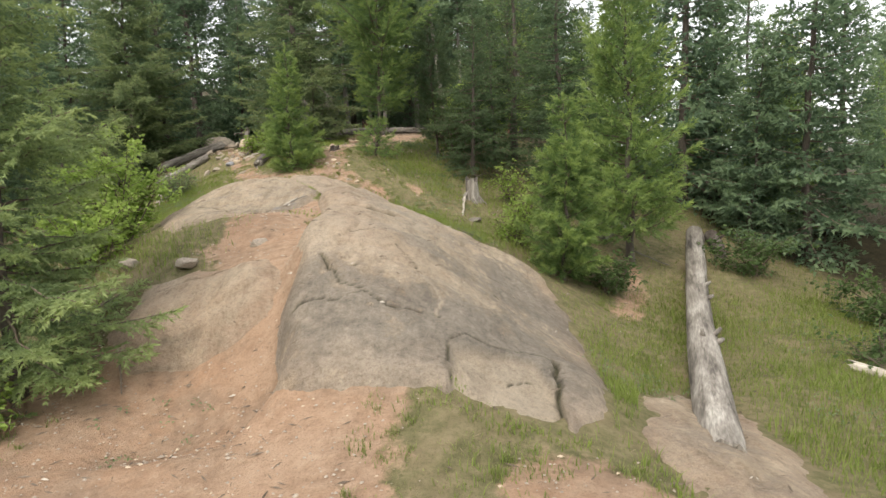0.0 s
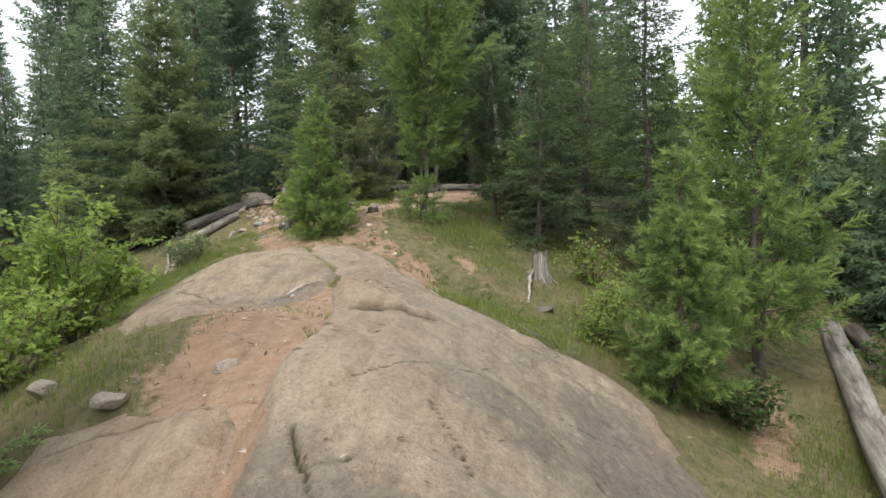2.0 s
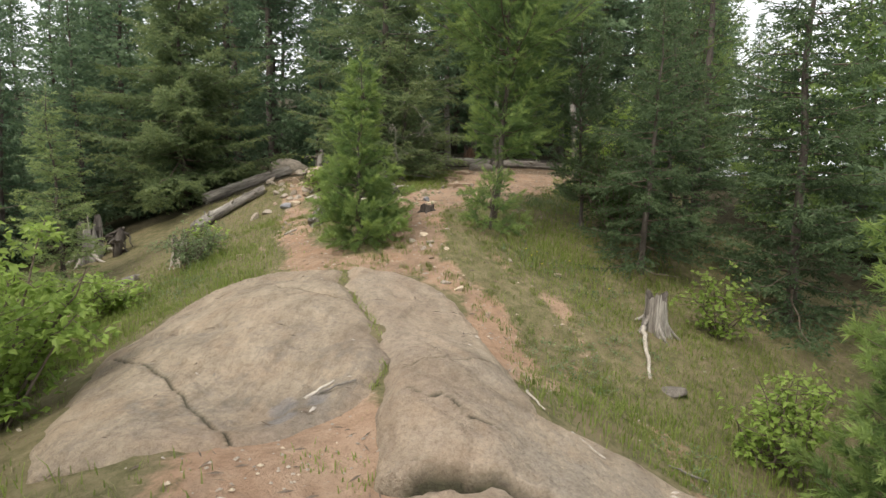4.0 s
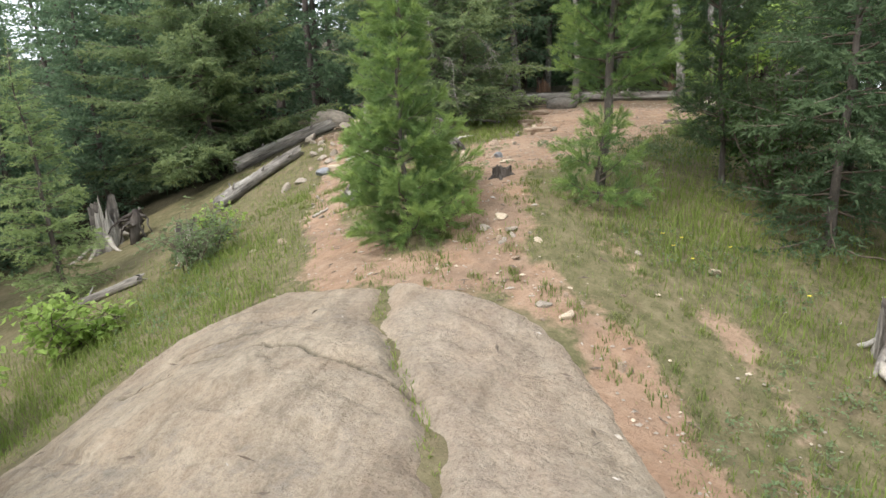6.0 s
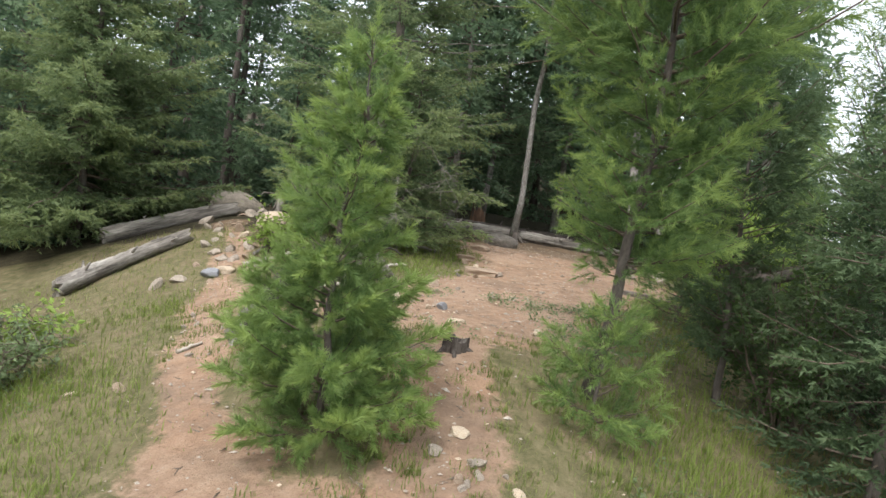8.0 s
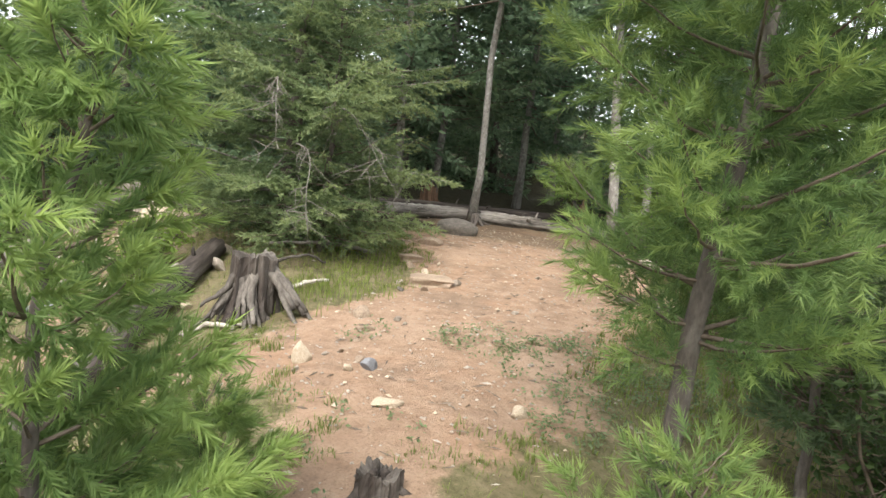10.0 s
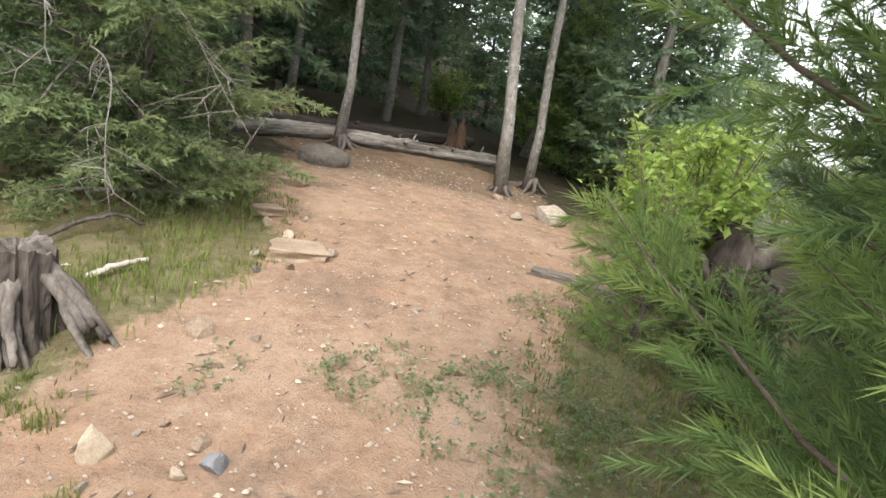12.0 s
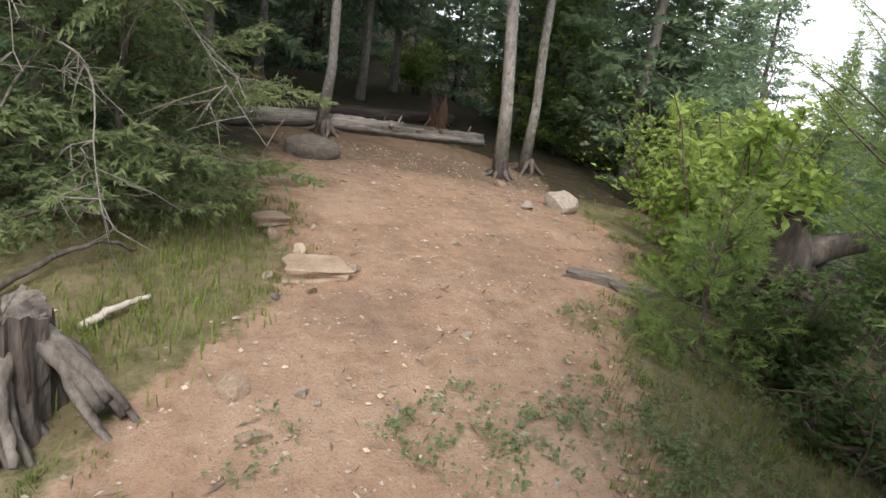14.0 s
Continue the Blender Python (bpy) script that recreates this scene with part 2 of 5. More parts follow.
DEADTWIG = grainy("dead_twig", [(0.3, (0.14, 0.125, 0.105)), (0.7, (0.28, 0.255, 0.225))], 12.0, 70, relief=0.003)
SPRUCE = foliage("spruce_needles", (0.08, 0.138, 0.088), (0.175, 0.255, 0.15), (0.265, 0.36, 0.18))
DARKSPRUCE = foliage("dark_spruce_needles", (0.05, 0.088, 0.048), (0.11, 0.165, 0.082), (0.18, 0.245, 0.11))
BLUESPRUCE = foliage("blue_spruce_needles", (0.12, 0.175, 0.085), (0.27, 0.35, 0.15), (0.42, 0.50, 0.19))
OLIVE = foliage("olive_spruce_needles", (0.085, 0.13, 0.065), (0.20, 0.265, 0.125), (0.33, 0.385, 0.16))
PINE = foliage("pine_needles", (0.085, 0.15, 0.058), (0.215, 0.315, 0.108), (0.38, 0.48, 0.14))
LEAF = foliage("bush_leaves", (0.14, 0.225, 0.045), (0.32, 0.44, 0.10), (0.45, 0.55, 0.18), 5.0)
# bush leaves again, much darker: the shade under trees is put into the colour
SHADELEAF = foliage("shaded_leaves", (0.045, 0.082, 0.028), (0.105, 0.165, 0.058), (0.165, 0.24, 0.08), 5.0)
WILLOW = foliage("willow_leaves", (0.10, 0.15, 0.07), (0.2, 0.26, 0.13), (0.26, 0.33, 0.15), 5.0)
YELLOW = grainy("yellow_petals", [(0.3, (0.62, 0.5, 0.05)), (0.7, (0.75, 0.65, 0.1))], 30.0, 90, relief=0.001)
GRASS = foliage("grass_blades", (0.10, 0.15, 0.036), (0.21, 0.26, 0.075), (0.34, 0.32, 0.13), 0.9)
LUSH = foliage("lush_grass_blades", (0.10, 0.155, 0.032), (0.21, 0.275, 0.062), (0.31, 0.345, 0.10), 0.9)

# ---------------------------------------------------------------- the shape of the land
HILL = np.array([[-2.13, -1.28, -0.62, -0.31, -0.34, -0.63, -1.24, -2.12], [-1.84, -1.2, -0.65, -0.33, -0.31, -0.59, -1.09, -1.75], [-1.6, -1.12, -0.63, -0.29, -0.27, -0.66, -1.17, -1.73], [-1.34, -0.95, -0.45, 0.03, -0.03, -0.72, -1.35, -1.91], [-1.05, -0.75, -0.2, 0.51, 0.35, -0.55, -1.34, -1.95], [-0.85, -0.68, 0.03, 1.09, 0.99, 0.02, -0.9, -1.6], [-0.49, -0.06, 1.0, 1.78, 1.7, 0.92, 0.1, -0.86], [0.13, 1.06, 2.05, 1.97, 1.92, 1.57, 0.93, -0.11], [0.83, 1.65, 2.22, 2.16, 2.03, 1.85, 1.31, 0.23], [1.62, 2.07, 2.37, 2.45, 2.32, 2.02, 1.3, 0.1], [2.42, 2.55, 2.71, 2.86, 2.77, 2.19, 1.18, -0.05]])
SWELL = np.array([[0.1, 0.09, -0.07, -0.25, -0.09, 0.06, 0.07, 0.02], [0.0, -0.12, -0.32, -0.42, 0.09, 0.02, -0.14, -0.05], [-0.12, -0.39, -0.42, 0.32, 0.89, -0.07, -0.39, -0.08], [-0.13, -0.21, 0.28, 1.08, 0.69, -0.31, -0.48, -0.16], [-0.09, 0.34, 0.6, 0.6, 0.4, -0.09, -0.45, -0.43], [-0.17, 0.2, 0.43, 0.72, 0.38, -0.07, -0.51, -0.52], [-0.12, 0.36, 0.64, 0.08, -0.16, -0.22, -0.24, -0.22], [0.15, 0.18, 0.15, 0.18, 0.07, -0.13, -0.11, -0.11], [0.2, 0.11, 0.25, 0.46, -0.15, -0.21, -0.17, -0.24], [0.21, 0.16, 0.27, 0.24, -0.07, -0.15, -0.24, -0.4]])

DENTS = [(-2.1, 8.1, 0.6, -0.24), (-1.2, 7.3, 0.5, -0.17), (-2.2, 16.5, 0.9, -0.10), (1.2, 4.4, 0.35, 0.09), (1.15, 7.8, 0.5, 0.06)]


def kernel(u):
    u = np.abs(u)
    return np.where(u < 1, 2 / 3 - u * u + u**3 / 2, np.where(u < 2, (2 - u) ** 3 / 6, 0))


def patch(x, y, table, x0, y0, step):
    a = kernel((x[:, None] - (x0 + step * np.arange(table.shape[1]))) / step)
    b = kernel((y[:, None] - (y0 + step * np.arange(table.shape[0]))) / step)
    return ((b @ table) * a).sum(1)


def sstep(a, b, v):
    t = np.clip((v - a) / (b - a), 0, 1)
    return t * t * (3 - 2 * t)


def land(x, y):
    """Height of the ground in metres."""
    x, y = np.atleast_1d(np.asarray(x, float)), np.atleast_1d(np.asarray(y, float))
    z = patch(np.clip(x, -12, 9), np.clip(y, -3, 27), HILL, -12, -3, 3.0) + patch(x, y, SWELL, -5, 2.6, 1.2)
    d = -1.0 - 0.06 * (y - 5) - x + 0.05 * np.sin(3.1 * y) + 0.035 * np.sin(7.3 * y + 1.0)
    z -= 0.30 * sstep(-0.16, 0.16, d) * (1 - sstep(0.7, 1.6, d)) * (1 - sstep(6.3, 7.4, y)) * sstep(3.6, 4.3, y)
    for cx, cy, rad, dz in DENTS:
        z = z + dz * np.exp(-((x - cx) ** 2 + (y - cy) ** 2) / rad**2)
    return z - 0.10 * np.clip(x - 9, 0, 120) + 5.0 * sstep(25, 44, y) * sstep(12, 1, x)


def land_at(x, y):
    return float(land(x, y)[0])


def wave(x, y, f, seed):
    """Cheap smooth noise in -1..1, from a few turned sines."""
    r = np.random.RandomState(seed)
    out = np.zeros_like(x)
    for k in range(7):
        a, p, g = r.uniform(0, 6.28), r.uniform(0, 6.28), f * r.uniform(0.6, 1.7)
        out += np.sin((np.cos(a) * x + np.sin(a) * y) * g + p + 1.3 * np.sin((np.sin(a) * x - np.cos(a) * y) * g * 0.7 + p * 2))
    return out / 4.5


def seg_dist(x, y, pts):
    """Distance to a line of points, and the share of its length at the nearest place."""
    best, share = np.full(x.shape, 1e9), np.zeros(x.shape)
    n = len(pts) - 1
    for k in range(n):
        (ax, ay), (bx, by) = pts[k][:2], pts[k + 1][:2]
        ll = (bx - ax) ** 2 + (by - ay) ** 2
        u = np.clip(((x - ax) * (bx - ax) + (y - ay) * (by - ay)) / ll, 0, 1)
        d = np.hypot(x - ax - u * (bx - ax), y - ay - u * (by - ay))
        near = d < best
        best, share = np.where(near, d, best), np.where(near, (k + u) / n, share)
    return best, share


def inside(x, y, poly):
    hit = np.zeros(x.shape, bool)
    for k in range(len(poly)):
        (ax, ay), (bx, by) = poly[k], poly[k - 1]
        cross = (ay > y) != (by > y)
        hit ^= cross & (x < (bx - ax) * (y - ay) / ((by - ay) or 1e-9) + ax)
    return hit


def signed(x, y, poly):
    """Metres inside (+) or outside (-) of an outline."""
    d, _ = seg_dist(x, y, [*poly, poly[0]])
    return np.where(inside(x, y, poly), d, -d)


MAIN_ROCK = [(-0.85, 4.1), (-0.42, 3.95), (0.06, 3.95), (0.3, 3.88), (0.6, 3.77), (0.9, 3.66), (1.2, 4.0), (1.36, 4.8), (1.47, 6.2), (1.45, 7.1), (1.35, 8.0), (0.95, 8.5), (0.3, 8.45), (-0.25, 8.38), (-0.52, 8.4), (-0.72, 8.8), (-0.82, 9.3), (-0.97, 9.8), (-1.27, 10.45), (-1.57, 10.72), (-2.0, 10.87), (-2.48, 10.9), (-2.32, 10.3), (-1.78, 9.4), (-1.47, 8.64), (-1.17, 7.3), (-1.1, 6.8), (-1.0, 6.35), (-1.09, 5.9), (-0.97, 5.4), (-1.07, 5.0), (-0.92, 4.55)]
UPPER_ROCK = [(-1.52, 8.1), (-1.7, 7.9), (-2.0, 7.65), (-2.45, 7.45), (-2.9, 7.38), (-3.2, 7.7), (-3.5, 8.3), (-3.85, 9.05), (-3.75, 9.95), (-3.5, 10.7), (-3.3, 10.95), (-2.54, 10.92), (-2.38, 10.36), (-1.83, 9.43), (-1.52, 8.67)]
LOW_ROCK = [(-2.7, 5.45), (-2.55, 5.95), (-2.1, 6.08), (-1.44, 6.02), (-1.2, 5.6), (-1.2, 5.15), (-1.64, 4.98), (-2.25, 4.93)]
SIDE_SLAB = [(1.5, 3.0), (1.45, 4.0), (1.75, 5.1), (2.15, 5.5), (2.5, 5.1), (2.45, 4.2), (2.2, 3.2)]

TRAILS = [  # x, y points of worn ground, and its half width
    ([(-0.6, -3), (-0.9, 1.0), (-1.3, 3.0), (-1.5, 4.6)], 1.2),
    ([(-2.6, 4.8), (-1.3, 4.7)], 0.45),
    ([(-1.3, 5.0), (-1.35, 6.0), (-1.6, 6.8), (-1.7, 7.6)], 0.42),
    ([(-0.75, 9.3), (-1.1, 10.6), (-1.6, 11.05), (-2.4, 11.15), (-2.9, 11.25)], 0.16),
    ([(-2.95, 11.35), (-3.4, 12.05), (-3.78, 12.65), (-4.3, 13.8), (-4.85, 15.0), (-5.4, 16.6), (-6.2, 18.0)], 0.1),
    ([(-1.9, 11.2), (-2.05, 12.2), (-2.25, 13.4), (-2.5, 14.2)], 0.14),
    ([(-3.3, 14.1), (-2.2, 14.5)], 0.38),
    ([(-2.1, 14.4), (-1.5, 16.0), (-0.9, 17.5)], 0.95),
    ([(-1.0, 17.6), (-1.0, 19.6)], 1.5),
    ([(2.4, 8.2), (3.0, 10.0)], 0.02),
    ([(-0.45, 9.3), (-0.15, 10.4), (-0.6, 11.3)], -0.1),
    ([(0.5, 8.2), (0.3, 9.2)], -0.05),
    ([(-1.3, 12.2), (-0.9, 11.4)], 0.0),
    ([(0.5, -2.0), (0.8, 1.5), (0.9, 3.0)], 0.3),
]


def dirt_at(x, y):
    v = np.zeros(x.shape)
    for pts, w in TRAILS:
        d, _ = seg_dist(x, y, pts)
        v = np.maximum(v, 1 - sstep(w - 0.2, w + 0.4, d + 0.16 * wave(x, y, 2.6, 61) + 0.08 * wave(x, y, 7.0, 62)))
    return v


CLEARING = [(0, -4), (0.3, 4), (0.6, 8), (-1.0, 11), (-2.3, 13.5), (-1.6, 16.5), (-1.0, 19)]


def litter_shade_at(x, y):
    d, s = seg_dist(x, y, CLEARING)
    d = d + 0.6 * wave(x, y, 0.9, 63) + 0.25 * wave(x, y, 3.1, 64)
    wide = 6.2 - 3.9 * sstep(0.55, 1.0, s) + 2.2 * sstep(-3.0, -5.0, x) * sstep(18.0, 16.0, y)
    # the far end goes dark as a whole: humus, and tree shade as colour
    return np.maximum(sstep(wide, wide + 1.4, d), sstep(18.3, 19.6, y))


def rock_inside(x, y):
    return np.maximum.reduce([signed(x, y, p) for p in (MAIN_ROCK, UPPER_ROCK, LOW_ROCK, SIDE_SLAB)])


# ---------------------------------------------------------------- mesh helpers


def mesh_of(name, verts, faces, mat, smooth=False):
    me = bpy.data.meshes.new(name)
    me.from_pydata(np.asarray(verts, float).tolist(), [], faces if isinstance(faces, list) else faces.tolist())
    me.materials.append(mat)
    if smooth:
        me.shade_smooth()
    return me


def put_attr(me, name, values):
    me.attributes.new(name, "FLOAT", "POINT").data.foreach_set("value", np.asarray(values, np.float32))


def part(name, me, parent, label=""):
    ob = new(name, me)
    ob.parent = parent
    return tagged(ob, label)


def thing(name, label, category, place=(0, 0, 0), group="", kind=""):
    ob = new(name)
    ob.location = place
    ob.empty_display_size = 0.1
    return tagged(ob, label, category, group, kind)


def sheet(xs, ys):
    gx, gy = np.meshgrid(xs, ys)
    nx, ny = len(xs), len(ys)
    k = (np.arange(ny - 1)[:, None] * nx + np.arange(nx - 1)).ravel()
    return gx.ravel(), gy.ravel(), np.stack([k, k + 1, k + nx + 1, k + nx], 1)


def tube(pts, radii, sides=8, rough=0.0, seed=0, cap=True, flute=0, squash=1.0):
    """A tapering limb along points, with uneven sides."""
    r = np.random.RandomState(seed)
    pts, n = np.asarray(pts, float), len(pts)
    way = np.gradient(pts, axis=0)
    way /= np.linalg.norm(way, axis=1)[:, None] + 1e-9
    ref = np.array([0, 0, 1.0]) if abs(way[:, 2]).mean() < 0.8 else np.array([1.0, 0, 0])
    u = np.cross(way, ref)
    u /= np.linalg.norm(u, axis=1)[:, None] + 1e-9
    v = np.cross(u, way)
    a = np.linspace(0, 2 * np.pi, sides, endpoint=False)
    ridge = 1 + rough * (r.randn(sides)[None] * 0.6 + r.randn(n, sides) * 0.5)
    if flute:
        ridge = ridge + 0.12 * np.cos(flute * a)[None]
    rr = np.asarray(radii, float)[:, None] * ridge
    ring = pts[:, None] + rr[..., None] * (np.cos(a)[None, :, None] * u[:, None] + squash * np.sin(a)[None, :, None] * v[:, None])
    verts = ring.reshape(-1, 3)
    faces = []
    for i in range(n - 1):
        for j in range(sides):
            k = (j + 1) % sides
            faces.append((i * sides + j, i * sides + k, (i + 1) * sides + k, (i + 1) * sides + j))
    if cap:
        faces.append(tuple(range(sides))[::-1])
        faces.append(tuple((n - 1) * sides + j for j in range(sides)))
    return verts, faces


def joined(pieces):
    vs, fs, n = [], [], 0
    for v, f in pieces:
        vs.append(np.asarray(v))
        fs += [tuple(i + n for i in q) for q in f]
        n += len(v)
    return np.concatenate(vs), fs


def curve_pts(p0, p1, n, bend=0.0, sag=0.0, seed=0, wobble=0.0):
    r = np.random.RandomState(seed)
    p0, p1 = np.asarray(p0, float), np.asarray(p1, float)
    s = np.linspace(0, 1, n)[:, None]
    d = p1 - p0
    side = np.cross(d, (0, 0, 1))
    side /= np.linalg.norm(side) + 1e-9
    p = p0 + s * d + np.sin(np.pi * s) * (bend * side + np.array([0, 0, -sag]))
    return p + wobble * np.cumsum(r.randn(n, 3), 0) * np.sqrt(1 / n) * s


# ---------------------------------------------------------------- ground, one sheet to the horizon
def spaced(lo, hi, step, far):
    mid = np.arange(lo, hi + step / 2, step)
    out = [step]
    while sum(out) < far:
        out.append(out[-1] * 1.28)
    run = np.cumsum(out)
    return np.r_[lo - run[::-1], mid, hi + run]


def build_ground():
    x, y, faces = sheet(spaced(-6.5, 4.5, 0.07, 1500), spaced(0.6, 20.5, 0.07, 1500))
    z = land(x, y)
    dirt = dirt_at(x, y)
    near = (np.abs(x) < 14) & (y > -8) & (y < 30)
    z += np.where(near, (1 - 0.55 * dirt) * 0.02 * wave(x, y, 5.0, 3) + 0.009 * wave(x, y, 15.0, 4) + 0.006 * wave(x, y, 33.0, 5), 0)
    deep = rock_inside(x, y)
    z -= 0.25 * sstep(0.12, 0.4, deep)
    me = mesh_of("ground", np.stack([x, y, z], 1), faces, GROUND, True)
    put_attr(me, "dirt", dirt)
    put_attr(me, "litter", litter_shade_at(x, y))
    tagged(new("ground", me), "worn orange-brown dirt trail through grass and forest litter", "ground", kind="structure")


build_ground()

# ---------------------------------------------------------------- the bare granite outcrops
CRACKS = [  # points, half width, depth
    ([(-1.2, 7.42), (-1.0, 7.5), (-0.72, 7.53), (-0.42, 7.47), (-0.17, 7.42)], 0.026, 0.10),
    ([(-0.78, 5.25), (-0.74, 5.15), (-0.63, 4.99), (-0.46, 5.05)], 0.013, 0.04),
    ([(-0.63, 4.99), (-0.55, 4.85), (-0.38, 4.78)], 0.008, 0.02),
    ([(0.42, 6.28), (0.58, 6.05), (0.73, 5.87)], 0.011, 0.03),
    ([(-0.83, 4.7), (-0.56, 4.64), (-0.38, 4.73), (-0.18, 4.6), (0.0, 4.57), (0.18, 4.59)], 0.008, 0.02),
    ([(0.24, 3.95), (0.25, 4.36), (0.38, 4.47), (0.61, 4.46), (0.97, 4.6)], 0.007, 0.02),
    ([(0.97, 4.6), (0.94, 4.26), (0.89, 3.75)], 0.018, 0.045),
    ([(0.6, 4.1), (0.75, 4.2), (0.93, 4.2)], 0.005, 0.012),
    ([(-3.65, 8.91), (-3.1, 8.5), (-2.63, 8.15), (-1.99, 7.62)], 0.009, 0.02),
    ([(-3.44, 9.55), (-2.96, 9.74), (-2.59, 9.83), (-2.25, 9.68), (-1.89, 9.58)], 0.011, 0.03),
    ([(-3.3, 9.85), (-3.02, 9.99), (-2.6, 10.18)], 0.01, 0.025),
    ([(-1.22, 8.1), (-1.02, 8.05), (-0.9, 7.95), (-0.72, 7.9)], 0.006, 0.018),
    ([(-1.35, 8.4), (-0.95, 8.7), (-0.8, 8.9)], 0.006, 0.015),
    ([(-0.6, 5.6), (-0.2, 6.2), (0.3, 6.6), (0.9, 6.9)], 0.005, 0.01),
    ([(-0.22, 5.65), (0.04, 5.16)], 0.005, 0.012),
    ([(-2.35, 5.75), (-1.9, 5.95), (-1.5, 5.9)], 0.012, 0.03),
]


def build_rock(poly, lift, seed, label, dusty, edge=0.12):
    xs = np.arange(min(p[0] for p in poly) - 0.2, max(p[0] for p in poly) + 0.2, 0.02)
    ys = np.arange(min(p[1] for p in poly) - 0.2, max(p[1] for p in poly) + 0.2, 0.02)
    x, y, faces = sheet(xs, ys)
    d = signed(x, y, poly) + 0.03 * wave(x, y, 7.0, seed + 9) + 0.015 * wave(x, y, 22.0, seed + 10)
    z = land(x, y) + lift * (1 - (1 - np.clip(d / edge, 0, 1)) ** 2.2) - 0.05 * sstep(0.0, -0.12, d) - 0.25 * sstep(0.02, 0.16, -d)
    z += 0.026 * wave(x, y, 3.2, seed) + 0.013 * wave(x, y, 9.0, seed + 1) + 0.006 * wave(x, y, 26.0, seed + 2)
    # thin flakes have come away, leaving low curved steps
    q = 2.2 * wave(x, y, 1.5, seed + 3) + 0.5 * wave(x, y, 6.0, seed + 4)
    z += 0.022 * (sstep(0.40, 0.46, q - np.floor(q)) - sstep(0.9, 1.0, q - np.floor(q))) * sstep(0.05, 0.3, d)
    z += 0.0025 * wave(x, y, 60.0, seed + 5)
    crack = np.zeros(x.shape)
    wx, wy = x + 0.02 * wave(x, y, 14.0, 41), y + 0.02 * wave(x, y, 14.0, 42)
    for pts, w, depth in CRACKS:
        c, _ = seg_dist(wx, wy, pts)
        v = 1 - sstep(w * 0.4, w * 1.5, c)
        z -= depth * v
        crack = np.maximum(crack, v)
    fresh, lichen, pale, zone = np.zeros(x.shape), np.zeros(x.shape), np.zeros(x.shape), np.zeros(x.shape, int)
    dust = dusty * sstep(0.45, 0.0, d) * (0.55 + 0.45 * wave(x, y, 4.0, 77)) + np.maximum(0, 0.45 * wave(x, y, 1.4, 78)) * dusty
    names = [("", "")]
    if poly is LOW_ROCK:
        dust = np.maximum(0.75 * dust, 0.5 + 0.4 * wave(x, y, 3.0, 79))
    if poly is UPPER_ROCK:
        toe = 8.91 - 0.79 * (x + 3.65)
        zone = np.where(wy < toe, 1, 0)
        names = [("", ""), ("rock_toe", "lower granite block parted by a mossy crack")]
    if poly is MAIN_ROCK:
        # the upper slab stands a hand above the lower one along the cleft, and a pale piece has broken from the front
        line = 7.46 + 0.06 * np.exp(-((x + 0.75) / 0.3) ** 2) + 0.02 * wave(x, y, 6.0, 55)
        over = sstep(-0.1, -1.0, x)
        z += 0.06 * over * sstep(line - 0.012, line + 0.012, y) * (1 - sstep(0.1, 1.5, y - line)) * sstep(-2.2, -1.3, x)
        z -= 0.03 * over * sstep(line - 0.2, line - 0.02, y) * (y < line + 0.012)
        # the shadow line under the ledge, painted dark through the crack mask
        crack = np.maximum(crack, over * 0.6 * (np.abs(y - line + 0.01) < 0.014))
        chip = signed(x, y, [(0.25, 3.6), (0.27, 4.3), (0.8, 4.42), (0.92, 4.1), (0.95, 3.6)])
        z -= 0.06 * sstep(-0.03, 0.03, chip)
        fresh = 0.8 * sstep(-0.03, 0.03, chip)
        vein, _ = seg_dist(wx, wy, [(0.04, 5.16), (0.12, 4.98), (0.2, 4.85), (0.16, 4.6)])
        fresh = np.maximum(fresh, 0.9 * (1 - sstep(0.006, 0.018, vein)))
        crest = -0.42 - 0.26 * (y - 4) - x
        dust = np.maximum(dust, 0.55 * np.exp(-((crest + 0.35) / 0.45) ** 2) * sstep(4.6, 5.6, y))
        lichen = 0.85 * sstep(5.6, 4.7, y + 0.4 * wave(x, y, 2.0, 57)) + 0.5 * sstep(-0.1, 0.7, x + 0.2 * wave(x, y, 3.0, 59)) * sstep(8.3, 6.8, y)
        pale = sstep(4.8, 5.6, y) * sstep(0.5, -0.2, x + 0.3 * wave(x, y, 2.0, 58)) + sstep(0.3, 0.05, d) * sstep(5.2, 4.4, y)
        zone = np.where(chip > 0, 1, np.where(y > line, 2, 0))
        names = [("", ""), ("broken_slab", "pale freshly broken granite slab"), ("upper_slab", "smooth dust-tinted upper granite slab")]
    keep = d > -0.17
    faces = faces[keep[faces].all(1)]
    stain = 0.5 * np.maximum.reduce([sstep(w, w * 0.8, np.hypot(x - cx, y - cy) + 0.05 * wave(x, y, 12.0, 71)) for cx, cy, w in ((-1.95, 8.12, 0.11), (-1.78, 8.18, 0.10), (-1.9, 7.95, 0.08))])
    whole = None
    for k, (name, note) in enumerate(names):
        fk = faces[zone[faces[:, 0]] == k]
        used = np.unique(fk)
        remap = -np.ones(len(x), int)
        remap[used] = np.arange(len(used))
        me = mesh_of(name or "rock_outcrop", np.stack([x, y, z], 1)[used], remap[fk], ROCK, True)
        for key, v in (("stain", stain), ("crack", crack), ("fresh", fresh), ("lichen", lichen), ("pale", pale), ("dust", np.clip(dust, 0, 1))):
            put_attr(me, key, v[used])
        if whole is None:
            whole = tagged(new("rock_outcrop", me), label, "rock", "granite outcrops")
        else:
            part(name, me, whole, note)


build_rock(MAIN_ROCK, 0.06, 11, "large smooth grey granite outcrop with cracks rising from the dirt", 0.6)
